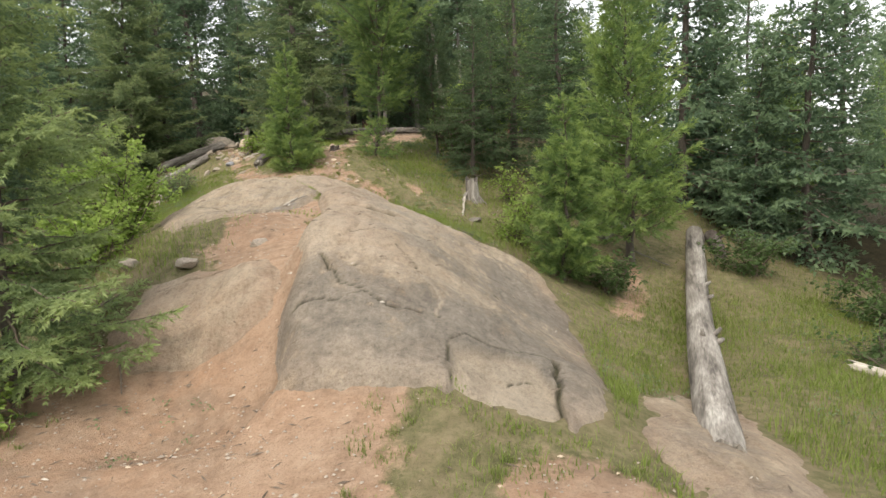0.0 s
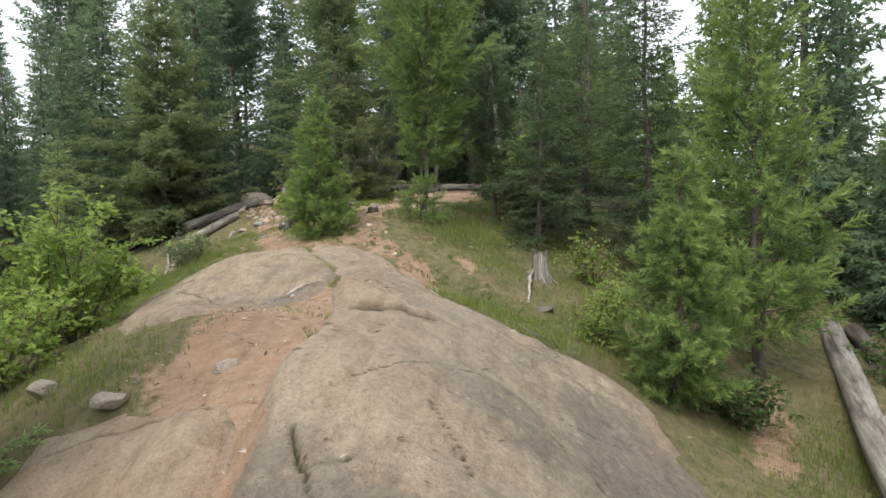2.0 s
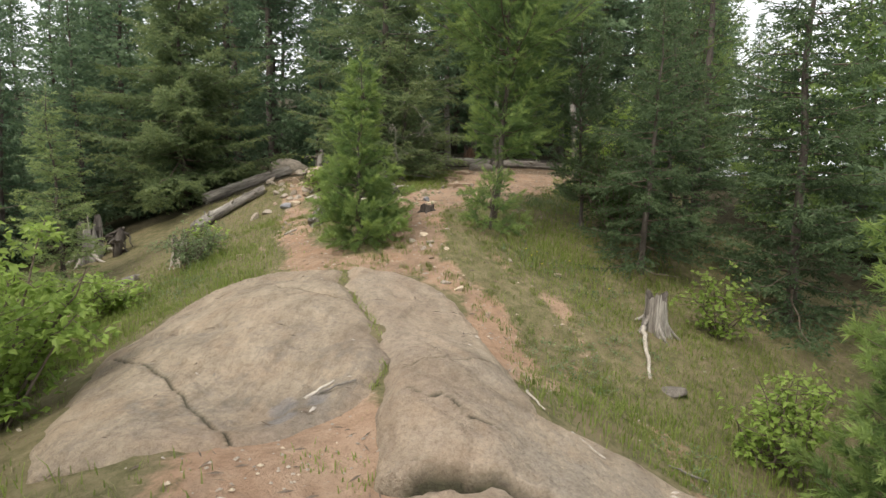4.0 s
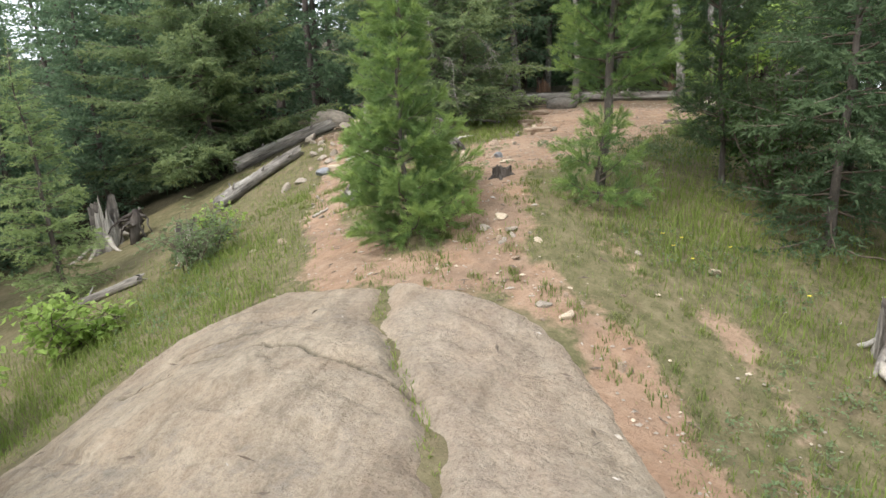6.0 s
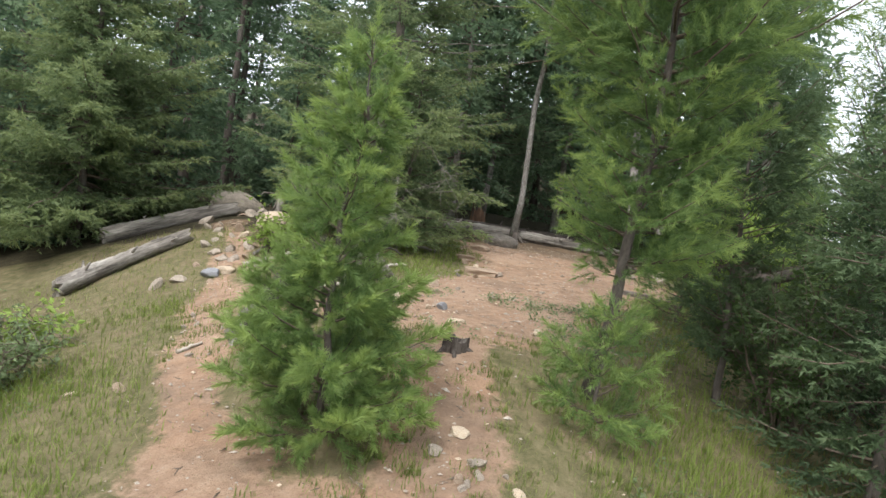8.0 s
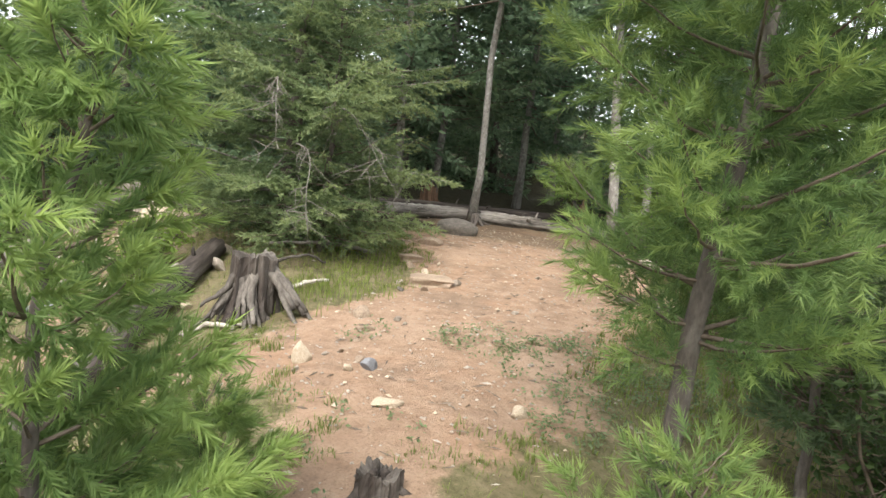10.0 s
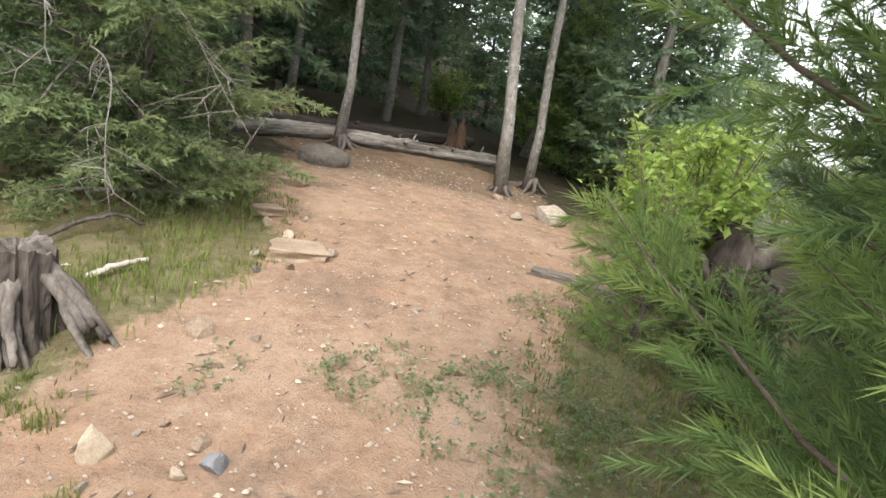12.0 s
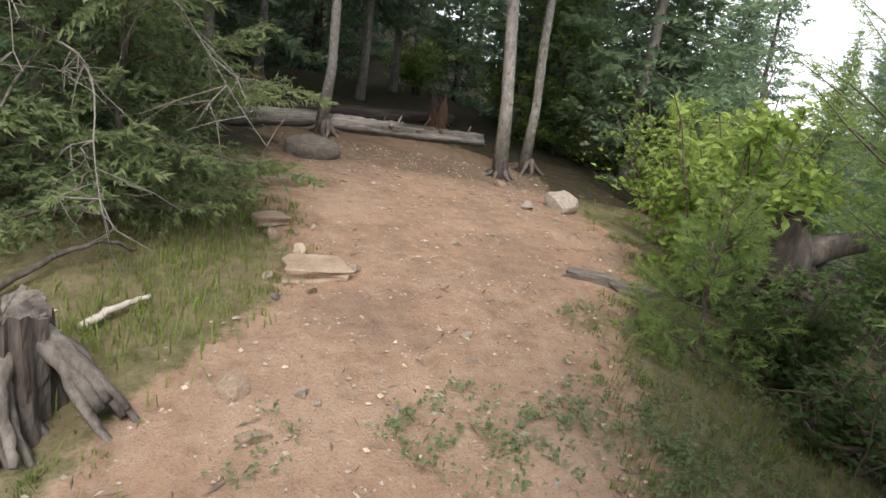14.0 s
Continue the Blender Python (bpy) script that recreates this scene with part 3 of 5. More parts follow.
build_rock(UPPER_ROCK, 0.06, 21, "rounded grey granite dome with a mossy crack", 0.6)
build_rock(LOW_ROCK, 0.15, 31, "low dirt-stained granite hump in the trail", 2.2, 0.5)
build_rock(SIDE_SLAB, 0.04, 36, "flat pale granite slab under the fallen log", 0.8, 0.22)

# ---------------------------------------------------------------- conifers


def needles(p0, p1, s, spacing, length, width, spread, rng, flat=0.0, bunch=0.0):
    """Needle triangles along shoots p0-p1; s: how far out on the tree each shoot lies."""
    ln = np.linalg.norm(p1 - p0, axis=1)
    count = np.maximum(2, (ln / spacing).astype(int))
    k = np.repeat(np.arange(len(p0)), count)
    u = 1 - (1 - bunch) * rng.rand(len(k))
    axis = ((p1 - p0) / (ln[:, None] + 1e-9))[k]
    at = p0[k] + (p1 - p0)[k] * u[:, None]
    rad = rng.randn(len(k), 3)
    rad[:, 2] *= 1 - flat
    rad -= (rad * axis).sum(1)[:, None] * axis
    rad /= np.linalg.norm(rad, axis=1)[:, None] + 1e-9
    ang = spread * (1 - 0.55 * u ** 3) * rng.uniform(0.7, 1.2, len(k))
    way = axis * np.cos(ang)[:, None] + rad * np.sin(ang)[:, None]
    side = np.cross(way, rng.randn(len(k), 3))
    side /= np.linalg.norm(side, axis=1)[:, None] + 1e-9
    l = length * rng.uniform(0.7, 1.2, len(k))[:, None]
    w = width * 0.5
    tri = np.stack([at - side * w, at + side * w, at + way * l], 1).reshape(-1, 3)
    hue = rng.uniform(-0.3, 0.3, len(p0)) * (bunch > 0)
    tip = np.repeat(np.clip(s[k] * 0.75 + 0.35 * u - 0.35 + hue[k], 0, 1), 3)
    return tri, tip


def conifer_parts(h, r, seed, kind="spruce", far=False, bare=0.08, detail=1.0, needle=(0.016, 0.05, 0.009), trunk=0.0095, dead=0.0, lean=(0, 0), fork=1.0, tier=0.0, shy=(0, 0), taper=0.0):
    """Meshes of the trunk, the limbs and the needles of one tree that stands at the origin."""
    rng = np.random.RandomState(seed)
    zt = np.linspace(-0.1, h, 14)
    off = np.cumsum(rng.randn(14, 2) * 0.012 * np.sqrt(h), 0)
    off -= off[1]
    tp = np.c_[off[:, 0] + lean[0] * zt / h, off[:, 1] + lean[1] * zt / h, zt]
    r0 = trunk * h + 0.01
    rad = r0 * (1 - np.clip(zt / h, 0, 1) * 0.93)
    rad[0] *= 1.35
    tv, tf = tube(tp, rad, 9, 0.05, seed)
    limbs, p0s, p1s, ss = [], [], [], []

    def spine(z):
        return np.array([np.interp(z, zt, tp[:, 0]), np.interp(z, zt, tp[:, 1]), z])

    pine = kind == "pine"
    step = tier or (0.18 if pine else 0.12) / detail**0.4
    z = bare * h
    turn = rng.rand() * 6
    while z < h * 0.985:
        f = (z / h - bare) / (1 - bare)
        per = (6 if pine else 4) + rng.randint(0, 2)
        for b in range(per):
            turn += 2.4 if not pine else 6.283 / per
            zz = min(z + rng.uniform(-0.4, 0.4) * min(step, 0.18), h * 0.985)
            az = turn + rng.uniform(-0.35, 0.35)
            shape = (1 - f) ** (taper or (0.75 if pine else 0.85)) * (0.72 + 0.28 * min(1, f * 6 + 0.3)) * (fork if f < 0.3 else 1.0)
            L = r * shape * (rng.uniform(0.5, 1.25) if pine else rng.uniform(0.5, 1.2)) + 0.07
            L *= 1 - max(0.0, shy[0] * math.cos(az) + shy[1] * math.sin(az)) * (1 - min(1.0, max(0.0, (f - 0.2) / 0.15)))
            el = (0.02 + 0.75 * f + rng.uniform(-0.1, 0.15)) if pine else (-0.26 + 0.75 * f + rng.uniform(-0.26, 0.26))
            curl = 0.30 if pine else 0.22 * (1 - f)
            n = 4 if far else 6
            s = np.linspace(0, 1, n)
            hx = np.array([math.cos(az), math.sin(az), 0])
            base = spine(zz)
            pts = base + np.outer(s * L * math.cos(el), hx)
            pts[:, 2] += s * L * math.sin(el) + curl * L * (s**2 - (0.35 if not pine else 0.1) * s)
            pts[1:] += rng.randn(n - 1, 3) * 0.012 * L
            limbs.append(tube(pts, np.maximum(0.0018, (0.003 + 0.009 * L) * (1 - 0.85 * s)), 3 if far else 4, 0, 0, False))
            if rng.rand() < dead * (1 - f) ** 3:
                continue
            side = np.array([-hx[1], hx[0], 0])
            gap = (0.042 if pine else 0.06) / detail**0.5
            m = max(2, int(L / gap))
            for q in range(m):
                u = (q + rng.rand() * 0.7) / m
                if u < (0.05 if tier else 0.18 if pine else 0.08):
                    continue
                c = np.array([np.interp(u, s, pts[:, d]) for d in range(3)])
                for sg in (-1, 1):
                    tl = ((0.34 if pine else 0.45) * L * (1 - u) + (0.11 if pine else 0.09)) * rng.uniform(0.6, 1.2)
                    tl = min(tl, 0.5)
                    fwd = rng.uniform(0.5, 0.9)
                    roll = rng.uniform(-1.0, 1.3) if pine else rng.uniform(-0.6, 0.5)
                    dr = hx * fwd + (side * sg * math.cos(roll) + np.array([0, 0, math.sin(roll)])) * 0.75 + np.array([0, 0, (0.18 if pine else -0.18) + rng.uniform(-0.15, 0.15)])
                    dr /= np.linalg.norm(dr)
                    p0s.append(c), p1s.append(c + dr * tl), ss.append(u)
            p0s.append(pts[-2]), p1s.append(pts[-1] + hx * 0.04), ss.append(1.0)
        z += step * rng.uniform(0.75, 1.25) * (1.0 if pine else (0.8 + 0.7 * (1 - f)))
    p0s.append(spine(h * 0.93)), p1s.append(spine(h) + np.array([0, 0, 0.08])), ss.append(1.0)
    tri, tip = needles(np.array(p0s), np.array(p1s), np.array(ss), needle[0] / detail, needle[1], needle[2], 0.85 if pine else 1.0, rng, 0.0 if pine else 0.45, 0.22 if pine else 0.0)
    lv, lf = joined(limbs)
    return (tv, tf), (lv, lf), (tri, tip)


def conifer(place, label, h, r, seed, mat, bark=BARK, group="", twig=TWIGWOOD, **kw):
    (tv, tf), (lv, lf), (tri, tip) = conifer_parts(h, r, seed, **kw)
    tree = thing("pine_tree" if kw.get("kind") == "pine" else "spruce_tree", label, "tree", (*place[:2], land_at(*place[:2])), group)
    part("trunk", mesh_of("trunk", tv, tf, bark, True), tree)
    part("branchwork", mesh_of("branchwork", lv, lf, twig, True), tree)
    me = mesh_of("crown", tri, np.arange(len(tri)).reshape(-1, 3), mat)
    put_attr(me, "tip", tip)
    part("crown", me, tree)
    return tree


def again(tree, x, y, size, turn, tall=1.0, label=""):
    m = Matrix.LocRotScale((x, y, land_at(x, y)), Euler((0, 0, turn)), (size, size, size * tall))
    c = copy_thing(tree, m)
    return tagged(c, label)


# trees beside the trail
FINE = dict(kind="pine", needle=(0.0028, 0.055, 0.0052), trunk=0.007)
conifer((-2.7, 11.95), "young green pine beside the forking trail", 2.15, 0.56, 101, PINE, detail=1.3, bare=0.0, tier=0.2, taper=1.0, **FINE)
conifer((-1.22, 12.75), "light green pine with drooping lower boughs over the trail", 4.3, 1.5, 102, PINE, detail=1.1, bare=0.2, lean=(0.2, 0.1), kind="pine", needle=(0.0034, 0.055, 0.0042), trunk=0.0075, fork=0.65, tier=0.21, shy=(-0.5, -0.25))
conifer((-1.22, 12.42), "knee-high bushy young pine at a trunk's foot", 0.62, 0.42, 103, PINE, detail=1.0, bare=0.02, **FINE)
conifer((1.7, 8.75), "dense young pine in the grass below the rock", 2.35, 0.68, 104, PINE, detail=1.1, tier=0.2, taper=0.9, bare=0.02, kind="pine", needle=(0.0055, 0.07, 0.011))
conifer((2.95, 10.1), "light green pine standing near the fallen log", 5.2, 1.0, 105, PINE, detail=0.85, bare=0.09, kind="pine", needle=(0.011, 0.085, 0.016))
conifer((-3.1, 4.9), "blue-green spruce with dense boughs to the ground", 5.4, 1.2, 106, BLUESPRUCE, detail=1.25, bare=0.0, needle=(0.011, 0.05, 0.016))
conifer((-7.8, 13.3), "slim light green young spruce on the grassy bank", 3.1, 0.8, 107, BLUESPRUCE, detail=1.2, bare=0.04, needle=(0.012, 0.045, 0.012))
conifer((-8.5, 17.7), "broad fir with layered boughs behind fallen logs", 6.4, 2.5, 108, OLIVE, detail=0.85, bare=0.05, needle=(0.016, 0.085, 0.024))
old_spruce = conifer((-3.9, 17.35), "old spruce with dead grey lower branches", 8.5, 1.85, 109, OLIVE, detail=1.0, bare=0.02, dead=0.12, twig=DEADTWIG, needle=(0.014, 0.06, 0.018))
conifer((-3.4, 17.05), "low spruce with drooping olive boughs", 2.9, 1.2, 112, OLIVE, detail=1.0, bare=0.0, needle=(0.011, 0.045, 0.014))
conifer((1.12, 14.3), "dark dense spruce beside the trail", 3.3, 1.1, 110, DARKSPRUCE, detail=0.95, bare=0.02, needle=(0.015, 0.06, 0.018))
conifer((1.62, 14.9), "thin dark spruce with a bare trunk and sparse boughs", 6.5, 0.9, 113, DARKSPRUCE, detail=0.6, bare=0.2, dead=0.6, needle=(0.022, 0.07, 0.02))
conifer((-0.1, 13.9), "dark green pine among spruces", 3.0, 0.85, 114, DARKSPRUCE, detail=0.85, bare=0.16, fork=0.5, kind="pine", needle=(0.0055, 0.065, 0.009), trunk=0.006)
conifer((-0.02, 15.75), "small young pine at the trail's edge", 1.0, 0.45, 115, PINE, detail=1.0, bare=0.0, kind="pine", needle=(0.004, 0.05, 0.004))
conifer((1.6, 15.55), "open pine with long bare boughs", 3.8, 1.35, 116, PINE, detail=0.6, bare=0.25, kind="pine", needle=(0.006, 0.06, 0.006))
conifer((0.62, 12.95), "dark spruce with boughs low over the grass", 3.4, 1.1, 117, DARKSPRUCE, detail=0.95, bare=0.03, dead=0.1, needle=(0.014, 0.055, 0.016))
conifer((-2.72, 12.75), "pine seedling at the trail's edge", 0.5, 0.17, 118, PINE, detail=1.2, bare=0.0, tier=0.12, **FINE)
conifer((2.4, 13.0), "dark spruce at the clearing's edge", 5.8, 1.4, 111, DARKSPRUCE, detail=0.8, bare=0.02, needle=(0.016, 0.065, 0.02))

# the forest round about: a few trees, repeated with other sizes and turns
FAR = (0.042, 0.13, 0.062)
T1 = conifer((-5.4, 21.5), "tall dark spruce in the forest edge", 9.5, 1.7, 121, SPRUCE, group="forest trees", far=True, detail=0.5, bare=0.03, needle=FAR)
T2 = conifer((3.4, 24.5), "tall spruce with open crown in the forest", 11.5, 1.6, 122, SPRUCE, group="forest trees", far=True, detail=0.42, bare=0.12, needle=FAR)
T3 = conifer((6.9, 12.4), "broad dark spruce at the forest edge", 8.0, 2.1, 123, SPRUCE, group="forest trees", far=True, detail=0.46, bare=0.02, needle=FAR)
T4 = conifer((-10.5, 24), "tall thin pine with a bare lower trunk", 13.0, 1.9, 124, SPRUCE, group="forest trees", far=True, detail=0.45, bare=0.45, kind="pine", trunk=0.009, needle=(0.02, 0.12, 0.04))
T5 = conifer((-4.6, 19.6), "young bushy spruce under taller trees", 4.4, 1.25, 125, SPRUCE, group="forest trees", far=True, detail=0.75, bare=0.02, needle=(0.034, 0.11, 0.046))
T6 = conifer((4.2, 16.2), "light green young fir at the forest edge", 4.8, 1.35, 126, PINE, group="forest trees", far=True, detail=0.7, bare=0.02, needle=(0.034, 0.11, 0.046))
rng = np.random.RandomState(5)


def forest(spots, kinds):
    for x, y in spots:
        k = kinds[rng.randint(len(kinds))]
        again(k, x, y, rng.uniform(0.75, 1.15), rng.rand() * 6.28, rng.uniform(0.9, 1.15))


forest([(5.2, 14.2), (8.6, 14.2), (8.8, 9.6), (10.5, 12.2), (12.0, 14.5), (12.5, 9.0)], [T1, T3, T3])
forest([(-12.5, 12.0), (-8.8, 20.0), (-8.8, 22.8), (-9.9, 25.4), (-11.0, 28.5), (-15.5, 14.5), (-11.5, 9.0), (-9.6, 6.6), (-7.2, 23.5)], [T1, T1, T4, T3])
forest([(-12.2, 26.0), (-15.0, 23.5), (-9.0, 27.5), (-6.0, 26.5), (-3.6, 24.8), (-4.3, 28.5), (-1.6, 27.6), (-7.6, 31.0), (-18.0, 28.0)], [T1, T2, T4])
forest([(1.0, 29.0), (3.2, 31.0), (4.6, 28.5), (2.6, 25.2), (5.0, 33.0), (0.2, 35.0), (-2.0, 32.0)], [T1, T2, T2])
forest([(22, 34), (15.0, 33.0), (26.0, 40.0), (31.0, 37.0), (15.0, 13.5), (19.0, 16.0), (19.0, 40.0), (36.0, 46.0)], [T1, T2, T4])
forest([(-20.0, 20.0), (-19.0, 11.0), (-15.0, 8.0), (-23.0, 15.0), (-15.0, 33.0), (-8.0, 36.0), (-1.0, 38.0), (6.0, 38.0), (13.0, 36.0)], [T1, T1, T3])
forest([(-7.5, -6.0), (3.0, -8.0), (8.5, -4.0), (-9.5, 0.5)], [T1])
forest([(-6.6, 20.8), (-9.4, 18.2), (-5.6, 23.0), (-3.2, 26.2), (-8.0, 25.2), (-11.2, 21.5), (-9.6, 10.4), (-7.6, 7.2), (-5.8, 6.6), (-2.6, 29.0), (-0.4, 30.5)], [T5])
forest([(3.0, 26.0), (1.6, 27.4), (2.4, 24.0), (6.4, 15.4), (7.2, 14.4), (5.9, 12.6), (9.4, 11.2), (1.9, 22.2)], [T5, T6])

forest([(9.0, 24.0), (12.0, 23.0), (8.2, 20.4), (14.0, 28.0), (11.0, 30.0), (17.0, 26.0), (20.0, 31.0), (10.5, 20.5), (3.5, 17.1), (15.5, 22.0), (23.0, 27.0)], [T5, T6])
forest([(-13.0, 21.0), (-14.5, 24.5), (-11.2, 19.4), (-17.0, 26.0), (-12.8, 29.5), (-10.0, 30.5), (-16.0, 30.0), (-5.0, 31.0), (-21.0, 24.0)], [T1, T1, T3])
forest([(2.9, 20.8), (3.3, 22.5)], [T5])
again(T3, 5.3, 18.0, 0.9, 1.0)
again(T1, 4.2, 21.3, 0.45, 2.0)
again(T1, 4.9, 22.3, 0.5, 4.0)
for x, y, size in [(-10.9, 15.4, 0.6), (-10.6, 17.2, 0.62), (-12.2, 18.2, 0.7), (-11.2, 14.2, 0.6), (-13.6, 20.6, 0.75), (-14.5, 16.8, 0.7), (-12.0, 22.5, 0.8), (-16.5, 22.0, 0.85), (-17.5, 17.5, 0.8), (-13.0, 9.0, 0.8), (-17.0, 12.0, 0.9)]:
    again(T1, x, y, size, 3 * x + y)
for x, y, size in [(-10.0, 12.6, 0.85), (-13.0, 13.8, 1.0), (-15.5, 19.5, 1.1), (-19.0, 15.0, 1.2), (-11.8, 16.0, 0.9)]:
    again(T5, x, y, size, 2 * x - y)

# straight bare trunks at the end of the clearing
for x, y, h, r, seed, bare, thick, lean, label in [
    (-1.9, 20.25, 11, 2.0, 131, 0.30, 0.0044, (0.1, 0), "slim fir trunk with pale lichen beside the long log"),
    (0.0, 19.45, 12, 2.1, 132, 0.28, 0.0052, (-1.0, 0), "grey lichen-spotted fir trunk with spreading roots"),
    (0.58, 20.05, 11, 2.0, 133, 0.26, 0.0045, (-0.6, 0), "grey fir trunk leaning beside another"),
    (-2.7, 22.6, 10, 2.0, 134, 0.16, 0.006, (0, 0), "thin dark forest trunk"),
    (-1.1, 23.4, 11, 2.0, 135, 0.16, 0.006, (0.1, 0), "thin dark forest trunk"),
    (-0.3, 25.0, 11, 1.2, 136, 0.12, 0.006, (0, 0), "thin dark forest trunk"),
    (1.6, 23.2, 10, 1.4, 137, 0.12, 0.008, (0, 0), "thin dark forest trunk"),
    (2.3, 20.6, 9, 1.5, 138, 0.08, 0.009, (0, 0), "spruce with green boughs low on the trunk"),
    (-3.3, 21.6, 10, 2.1, 139, 0.12, 0.007, (0, 0), "thin dark forest trunk"),
]:
    conifer((x, y), label, h, r, seed, SPRUCE, bark=PALEBARK, group="trunks at the clearing", far=True, detail=0.5, bare=bare, trunk=thick, lean=lean, dead=0.25, needle=FAR)


def root_flare(tree, seed, n=6, reach=0.34, r=0.034):
    """Roots that spread over the ground from a standing trunk."""
    rng = np.random.RandomState(seed)
    x0, y0 = tree.location[:2]
    for k in range(n):
        az = 6.283 * k / n + rng.uniform(-0.4, 0.4)
        ln = reach * rng.uniform(0.6, 1.2)
        u = np.linspace(0, 1, 9)
        px, py = np.cos(az + 0.5 * u * rng.randn()) * (0.02 + ln * u), np.sin(az) * (0.02 + ln * u)
        pz = land(px + x0, py + y0) - tree.location[2] + 0.15 * (1 - u) ** 3 + 0.012 - 0.04 * u**2
        v, f = tube(np.c_[px, py, pz], r * (1.05 - 0.8 * u), 8, 0.1, seed + k)
        part("root", mesh_of("root", v, f, BARK, True), tree)


clearing_trees = [o for o in bpy.data.objects if o.parent is None and o.name.startswith("spruce_tree") and 19.2 < o.location.y < 20.5 and -2.2 < o.location.x < 0.8]
for k, tree in enumerate(clearing_trees):
    root_flare(tree, 760 + 10 * k)


def dead_bough(tree, start, end, sag, seed, r=0.011):
    rng = np.random.RandomState(seed)
    pts = curve_pts(start, end, 12, 0.1 * rng.randn(), -sag, seed, 0.06)
    pieces = [tube(pts, np.linspace(r, r * 0.25, 12), 6, 0.05, seed, False)]
    for k in range(16):
        c = pts[rng.randint(2, 12)]
        e = c + np.array([rng.randn() * 0.16, rng.randn() * 0.16, -rng.uniform(0.02, 0.26)])
        m = (c + e) / 2 + rng.randn(3) * 0.04
        pieces.append(tube([c, m, e], [0.0035, 0.0028, 0.0012], 4, 0, 0, False))
        for q in range(2):
            e2 = m + rng.randn(3) * 0.11 - np.array([0, 0, 0.05])
            pieces.append(tube([m, (m + e2) / 2 + rng.randn(3) * 0.012, e2], [0.003, 0.002, 0.001], 3, 0, 0, False))
    v, f = joined(pieces)
    part("dead_bough", mesh_of("dead_bough", v, f, DEADTWIG, True), tree, "bare grey dead bough")


for k, (a, b, sag) in enumerate([((0.1, -0.9, 1.5), (0.3, -1.75, 0.95), 0.25), ((0.5, -0.7, 1.35), (1.3, -1.35, 0.75), 0.25), ((0.3, -0.8, 1.0), (0.75, -1.75, 0.3), 0.2)]):
    dead_bough(old_spruce, a, b, sag, 700 + k, 0.007)

# ---------------------------------------------------------------- leafy bushes


def leaf_tris(at, rng, size, up=0.5):
    n = len(at)
    way = rng.randn(n, 3)
    way[:, 2] = way[:, 2] * 0.5 - 0.1
    way /= np.linalg.norm(way, axis=1)[:, None]
    nor = rng.randn(n, 3) * 0.6 + np.array([0, 0, up + 0.5])
    side = np.cross(way, nor)
    side /= np.linalg.norm(side, axis=1)[:, None] + 1e-9
    up3 = np.cross(side, way)
    l = size * rng.uniform(0.6, 1.2, n)[:, None]
    w = l * 0.30
    a, b = at, at + way * l - up3 * l * 0.12
    m = at + way * l * 0.45
    c, d = m + side * w + up3 * w * 0.35, m - side * w + up3 * w * 0.35
    v = np.stack([a, c, b, d], 1).reshape(-1, 3)
    k = np.arange(n)[:, None] * 4
    f = np.concatenate([k + [0, 1, 2], k + [0, 2, 3]], 0)
    return v, f


def bush(x, y, label, h, r, seed, mat, size=0.06, stems=16, leaves=2600, low=0.12, group="leafy bushes", name="leafy_bush"):
    rng = np.random.RandomState(seed)
    ob = thing(name, label, "bush", (x, y, land_at(x, y)), group)
    limbs, spots = [], []
    for k in range(stems):
        az, out = rng.rand() * 6.283, r * math.sqrt(rng.rand()) * 0.9
        top = np.array([math.cos(az) * out, math.sin(az) * out, h * rng.uniform(0.6, 1.05) * (1 - 0.35 * (out / r) ** 2)])
        pts = curve_pts((rng.uniform(-0.1, 0.1), rng.uniform(-0.1, 0.1), -0.05), top, 7, 0.08 * rng.randn(), -0.12 * out, seed + k, 0.05)
        limbs.append(tube(pts, np.linspace(0.011, 0.003, 7) * (0.6 + h * 0.4), 5, 0, 0, False))
        for q in range(9):
            u = rng.uniform(0.15, 1)
            c = np.array([np.interp(u, np.linspace(0, 1, 7), pts[:, d]) for d in range(3)])
            e = c + rng.randn(3) * np.array([0.2, 0.2, 0.14]) * (0.5 + r * 0.6)
            e[2] = max(e[2], 0.04)
            limbs.append(tube([c, (c + e) / 2 + rng.randn(3) * 0.02, e], [0.004, 0.003, 0.0015], 3, 0, 0, False))
            n = max(2, leaves // (stems * 9))
            u2 = rng.rand(n, 1)
            spots.append(c + (e - c) * u2 + rng.randn(n, 3) * 0.035)
    at = np.concatenate(spots)
    at = at[at[:, 2] > low * h * rng.rand(len(at))]
    v, f = leaf_tris(at, rng, size)
    lv, lf = joined(limbs)
    part("branchwork", mesh_of("branchwork", lv, lf, TWIGWOOD, True), ob)
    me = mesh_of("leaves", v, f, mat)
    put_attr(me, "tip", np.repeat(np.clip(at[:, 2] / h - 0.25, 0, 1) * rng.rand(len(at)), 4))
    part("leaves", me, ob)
    return ob


bush(-4.05, 8.2, "bright green alder bush beside the granite dome", 1.45, 0.85, 201, LEAF, 0.075, 20, 4200)
bush(-3.75, 7.0, "leafy alder shrub at the grassy edge", 0.9, 0.55, 202, LEAF, 0.07, 12, 1800)
bush(-5.2, 9.6, "leafy alder thicket on the bank", 1.1, 0.8, 203, LEAF, 0.08, 16, 2600)
bush(-5.5, 11.2, "low leafy shrub on the bank", 0.5, 0.5, 204, LEAF, 0.08, 10, 900)
bush(-5.3, 12.6, "grey-green willow shrub on the slope", 0.6, 0.5, 205, WILLOW, 0.05, 14, 1600)
bush(1.3, 11.75, "small yellow-green shrub behind a stump", 0.75, 0.42, 206, LEAF, 0.07, 10, 700)
